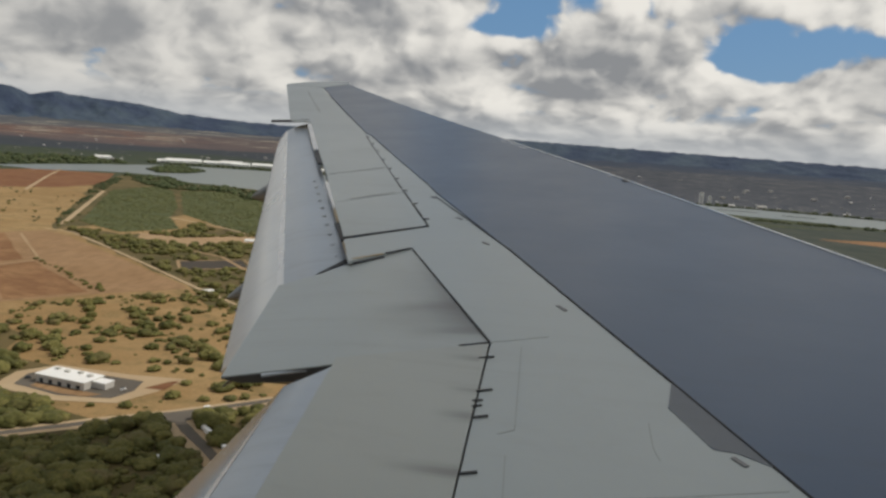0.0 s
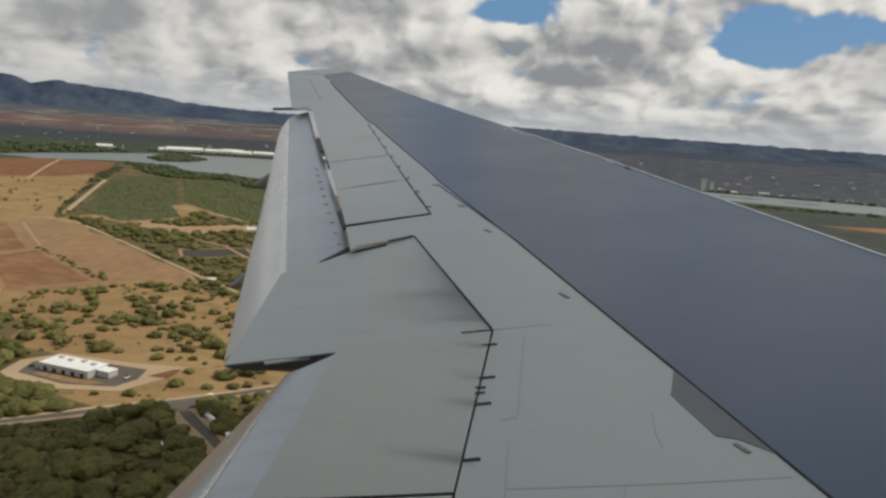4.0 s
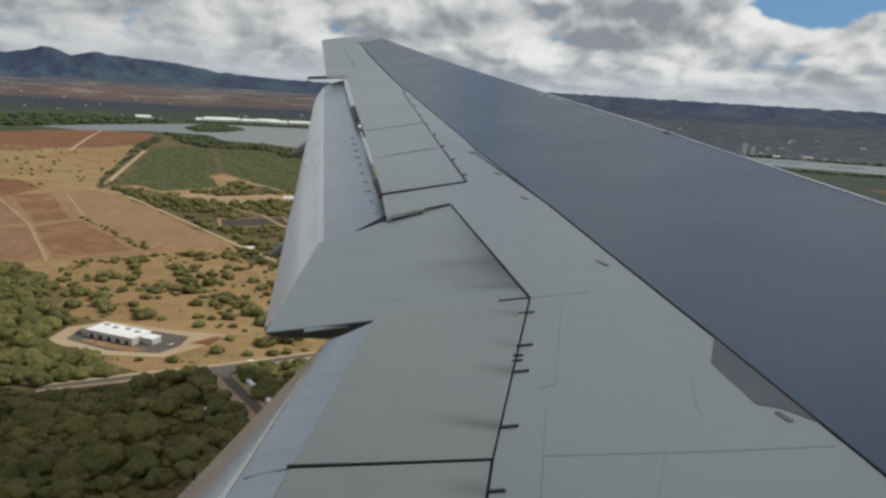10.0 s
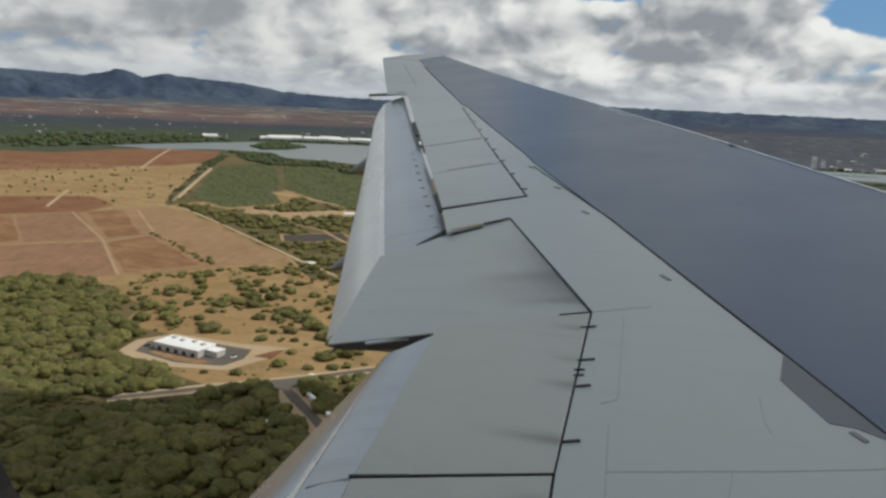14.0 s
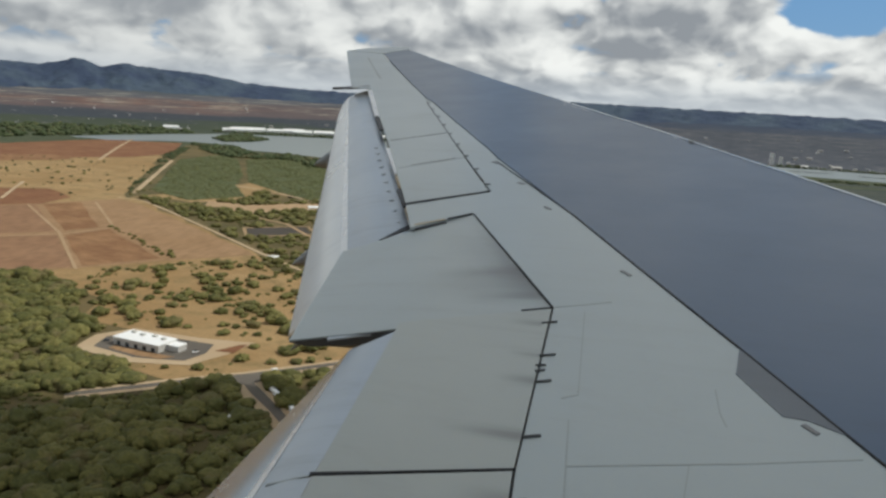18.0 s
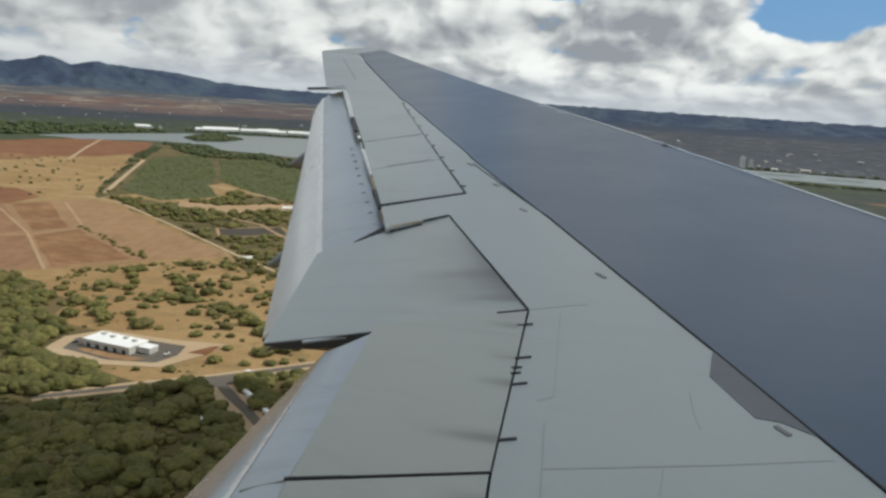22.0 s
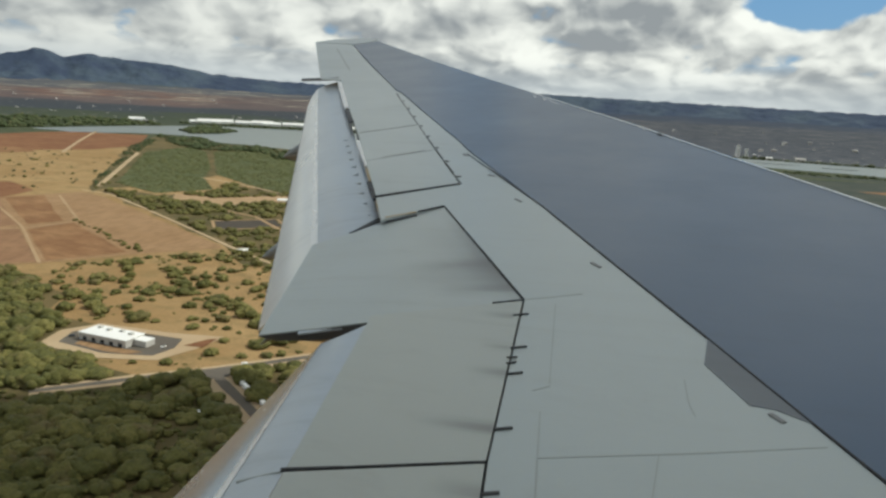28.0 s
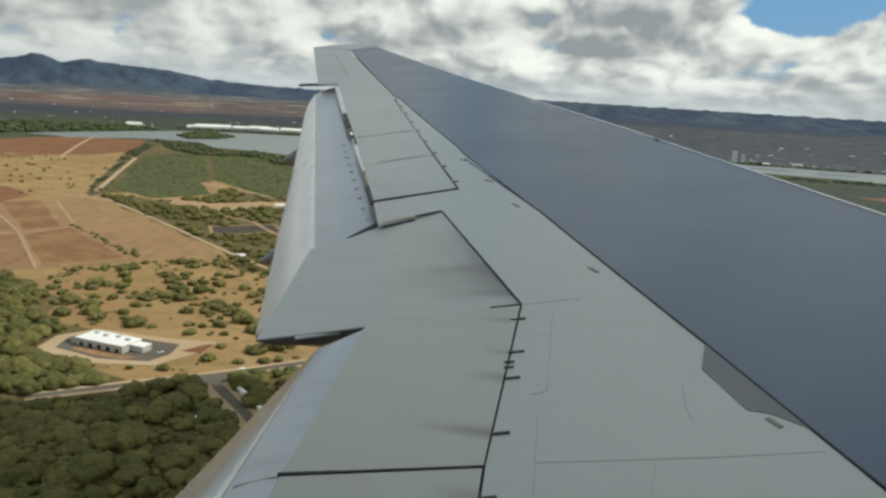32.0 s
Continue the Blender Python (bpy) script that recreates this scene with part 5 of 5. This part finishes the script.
# ---- woodland road and the walled-off yard with the white hall ----
for line, wide in ((ROADS[0][0], 14), (ROADS[1][0], 19)):
    strip("verge", line, wide, M_TRACK, "pale sandy verge of the woodland road", "verge", 0.35)
strip("road", ROADS[0][0], 6.0, M_ROAD, "narrow asphalt road with sandy verges", "road", 0.50)
strip("road", ROADS[1][0], 7.0, M_ROAD, "asphalt side road at the junction", "road", 0.58)
patch("verge", [(-290, 414), (-275, 428), (-258, 446), (-256, 428), (-262, 415), (-276, 408)], M_ROAD, "asphalt mouth of the junction", "road", 0.54, 1.0, 8.0)
patch("yard", [(-411, 421), (-421, 454), (-406, 481), (-348, 483), (-306, 492), (-308, 459), (-318, 429), (-358, 416)], M_TRACK, "bare sandy clearing round the white hall", "clearing", 0.3, 3.0, 15.0)
patch("pavement", [(-402, 431), (-410, 454), (-398, 472), (-330, 474), (-322, 454), (-326, 435), (-362, 425)], M_ROAD, "dark asphalt yard round the white hall", "yard", 0.5, 2.0, 12.0)
patch("lawn", [(-390, 432), (-390, 438), (-336, 438), (-343, 430), (-362, 428)], M_TAN, "dry tan strip before the white hall", "lawn", 0.65, 1.0, 8.0)
patch("bare_soil", [(-320, 462), (-314, 480), (-308, 486), (-306, 464)], M_RED, "patch of bare red soil beside the yard", "bare soil", 0.5, 2.0, 8.0)
hall = tagged(new("white_hall"), "white flat-roofed hall in a woodland clearing", "building")
part("wall", box_mesh(42, 19, 5.2), M_WALL, hall, "grey-beige hall wall")
part("roof", box_mesh(43, 20, 0.7, 5.2, 0.1), M_ROOF, hall, "bright white flat roof")
bm = box_mesh(11, 9, 4.2)
bmesh.ops.translate(bm, vec=(26.4, 3, 0), verts=bm.verts)
annex = part("annex", bm, M_WALL, hall, "low annex at the hall's end")
bm = box_mesh(11.6, 9.6, 0.5, 4.2)
bmesh.ops.translate(bm, vec=(26.4, 3, 0), verts=bm.verts)
part("annex_roof", bm, M_ROOF, annex)
for k in range(4):
    bm = box_mesh(3.5, 2.6, 1.3, 5.9)
    bmesh.ops.translate(bm, vec=(-15 + 10 * k, 5 - 2 * (k % 2), 0), verts=bm.verts)
    part("roof_unit", bm, M_WALL, hall)
for k in range(5):
    bm = box_mesh(3.2, 0.3, 3.0)
    bmesh.ops.translate(bm, vec=(-16 + 8 * k, -9.5, 0), verts=bm.verts)
    part("door", bm, M_GLASS, hall)
hall.matrix_basis = pose(-372, 450, 0.45, 0, 0, -4)


def car(label, paint_mat):
    top = tagged(new("car"), label, "car", group="parked cars")
    part("body", box_mesh(4.3, 1.8, 0.8, 0.35, 0.12), paint_mat, top)
    part("cabin", box_mesh(2.3, 1.6, 0.6, 1.1, 0.15), M_GLASS, top)
    for dx in (-1.35, 1.35):
        for dy in (-0.85, 0.85):
            bm = bmesh.new()
            bmesh.ops.create_cone(bm, cap_ends=True, segments=12, radius1=0.33, radius2=0.33, depth=0.22, matrix=Matrix.Translation((dx, dy, 0.33)) @ Matrix.Rotation(radians(90), 4, "X"))
            part("wheel", bm, M_DARK, top)
    return top


def trailer(label, length):
    top = tagged(new("trailer"), label, "trailer", group="white trailers beside the road")
    part("body", box_mesh(length, 2.5, 2.6, 0.9, 0.08), M_ROOF, top)
    part("chassis", box_mesh(length * 0.9, 1.6, 0.3, 0.6), M_DARK, top)
    for dx in (-length * 0.32, length * 0.32):
        for dy in (-1.0, 1.0):
            bm = bmesh.new()
            bmesh.ops.create_cone(bm, cap_ends=True, segments=12, radius1=0.48, radius2=0.48, depth=0.3, matrix=Matrix.Translation((dx, dy, 0.48)) @ Matrix.Rotation(radians(90), 4, "X"))
            part("wheel", bm, M_DARK, top)
    return top


car("small white car parked on asphalt", M_ROOF).matrix_basis = pose(-330, 452, 0.55, 0, 0, 70)
car("small dark car parked on asphalt", M_GLASS).matrix_basis = pose(-402, 444, 0.55, 0, 0, 40)
for x, y, turn, ln in ((-236, 406, -39, 9), (-228, 399, -39, 6), (-212, 386, -40, 11), (-243, 412, -38, 4), (-258, 441, 45, 4)):
    trailer("long white trailer parked beside the road" if ln > 5 else "small white trailer beside the road", ln).matrix_basis = pose(x, y, 0.4, 0, 0, turn)
long_roof = trailer("long white trailer among the trees", 14)
long_roof["group"] = ""
long_roof.matrix_basis = pose(-236, 366, 0.1, 0, 0, 35)
patch("golf_course", [(-1900, 150), (-1900, 380), (-1500, 400), (-1380, 350), (-1400, 150)], M_LAWN, "green golf course with bunkers", "golf course", 0.3)
for x, y in ((-1560, 330), (-1545, 318), (-1640, 250), (-1500, 270)):
    patch("bunker", [(x - 12, y - 4), (x, y + 5), (x + 13, y + 2), (x + 6, y - 6)], M_SAND, "pale sand bunker in the grass", "bunker", 0.5, 2.0, 6.0)
villa = town_house(15, 12, 5.5, M_SHINGLE, "grey-roofed two-storey house beside the golf course")
villa["category"], villa["group"] = "house", "houses beside the golf course"
villa.matrix_basis = pose(-1600, 395, 0.3, 0, 0, 8)
for i in range(22):
    copy_thing(villa, pose(-1860 + 22 * i % 420, 412 + 24 * (i % 2), 0.3, 0, 0, 8 + 180 * (i % 2)))


# ---- a cloud overhead, out of sight, whose shade lies on the wing ----
def cloud_thing(centre, size, seed):
    v, f = ico(5)
    c = np.array(centre)
    out = []
    for p in v:
        q = Vector(p) * 1.6 + Vector((seed, 0, 0))
        k = 1 + 0.35 * noise.fractal(q, 1.0, 2.0, 5)
        out.append(c + p * k * np.array(size))
    m, t, b = material("cloud_vapour")
    b.inputs["Base Color"].default_value = (0.85, 0.86, 0.88, 1)
    b.inputs["Roughness"].default_value = 1.0
    tagged(raw("cloud", out, f, m, smooth=True), "grey-based cumulus cloud over the aircraft", "cloud", kind="structure")


CLOUD_UP = 620.0
reach = CLOUD_UP / math.tan(SUN_EL)
cloud_thing((reach * math.sin(SUN_AZ) - 40, reach * math.cos(SUN_AZ) + 110, EYE + CLOUD_UP), (350, 360, 90), 4)

# spit and tree lines on the loch and the harbour
woodland("woodland", [(200, 3435), (900, 3450), (1800, 3210), (1850, 3260), (920, 3510), (200, 3490)], 20.0, "dark tree line on the harbour shore", M_LEAF_DARK, 1.3, -0.15, 35)
woodland("woodland", [(380, 2820), (900, 2850), (1700, 2650), (1700, 2600), (900, 2790), (400, 2740)], 19.0, "green mangrove bank along the channel", M_LEAF_DARK, 1.0, -0.35, 36)
woodland("woodland", [(-1040, 2560), (-900, 2500), (-560, 2420), (-560, 2640), (-860, 2700), (-1000, 2680)], 17.0, "green brush on the loch spit", M_LEAF_DARK, 0.9, -0.4, 37, 0.5)
woodland("woodland", [(-1756, 2526), (-1853, 2765), (-1795, 2843), (-1607, 2676), (-1577, 2498), (-1640, 2412)], 14.0, "dark trees on the loch island", M_LEAF_DARK, 1.1, -0.5, 31, 0.5)
woodland("woodland", [(-2050, 2900), (-1900, 2930), (-1690, 3040), (-1500, 3130), (-900, 3330), (-900, 3390), (-1500, 3190), (-1700, 3110), (-2050, 3000)], 22.0, "dark tree line on the far shore", M_LEAF_DARK, 1.2, -0.4, 32)
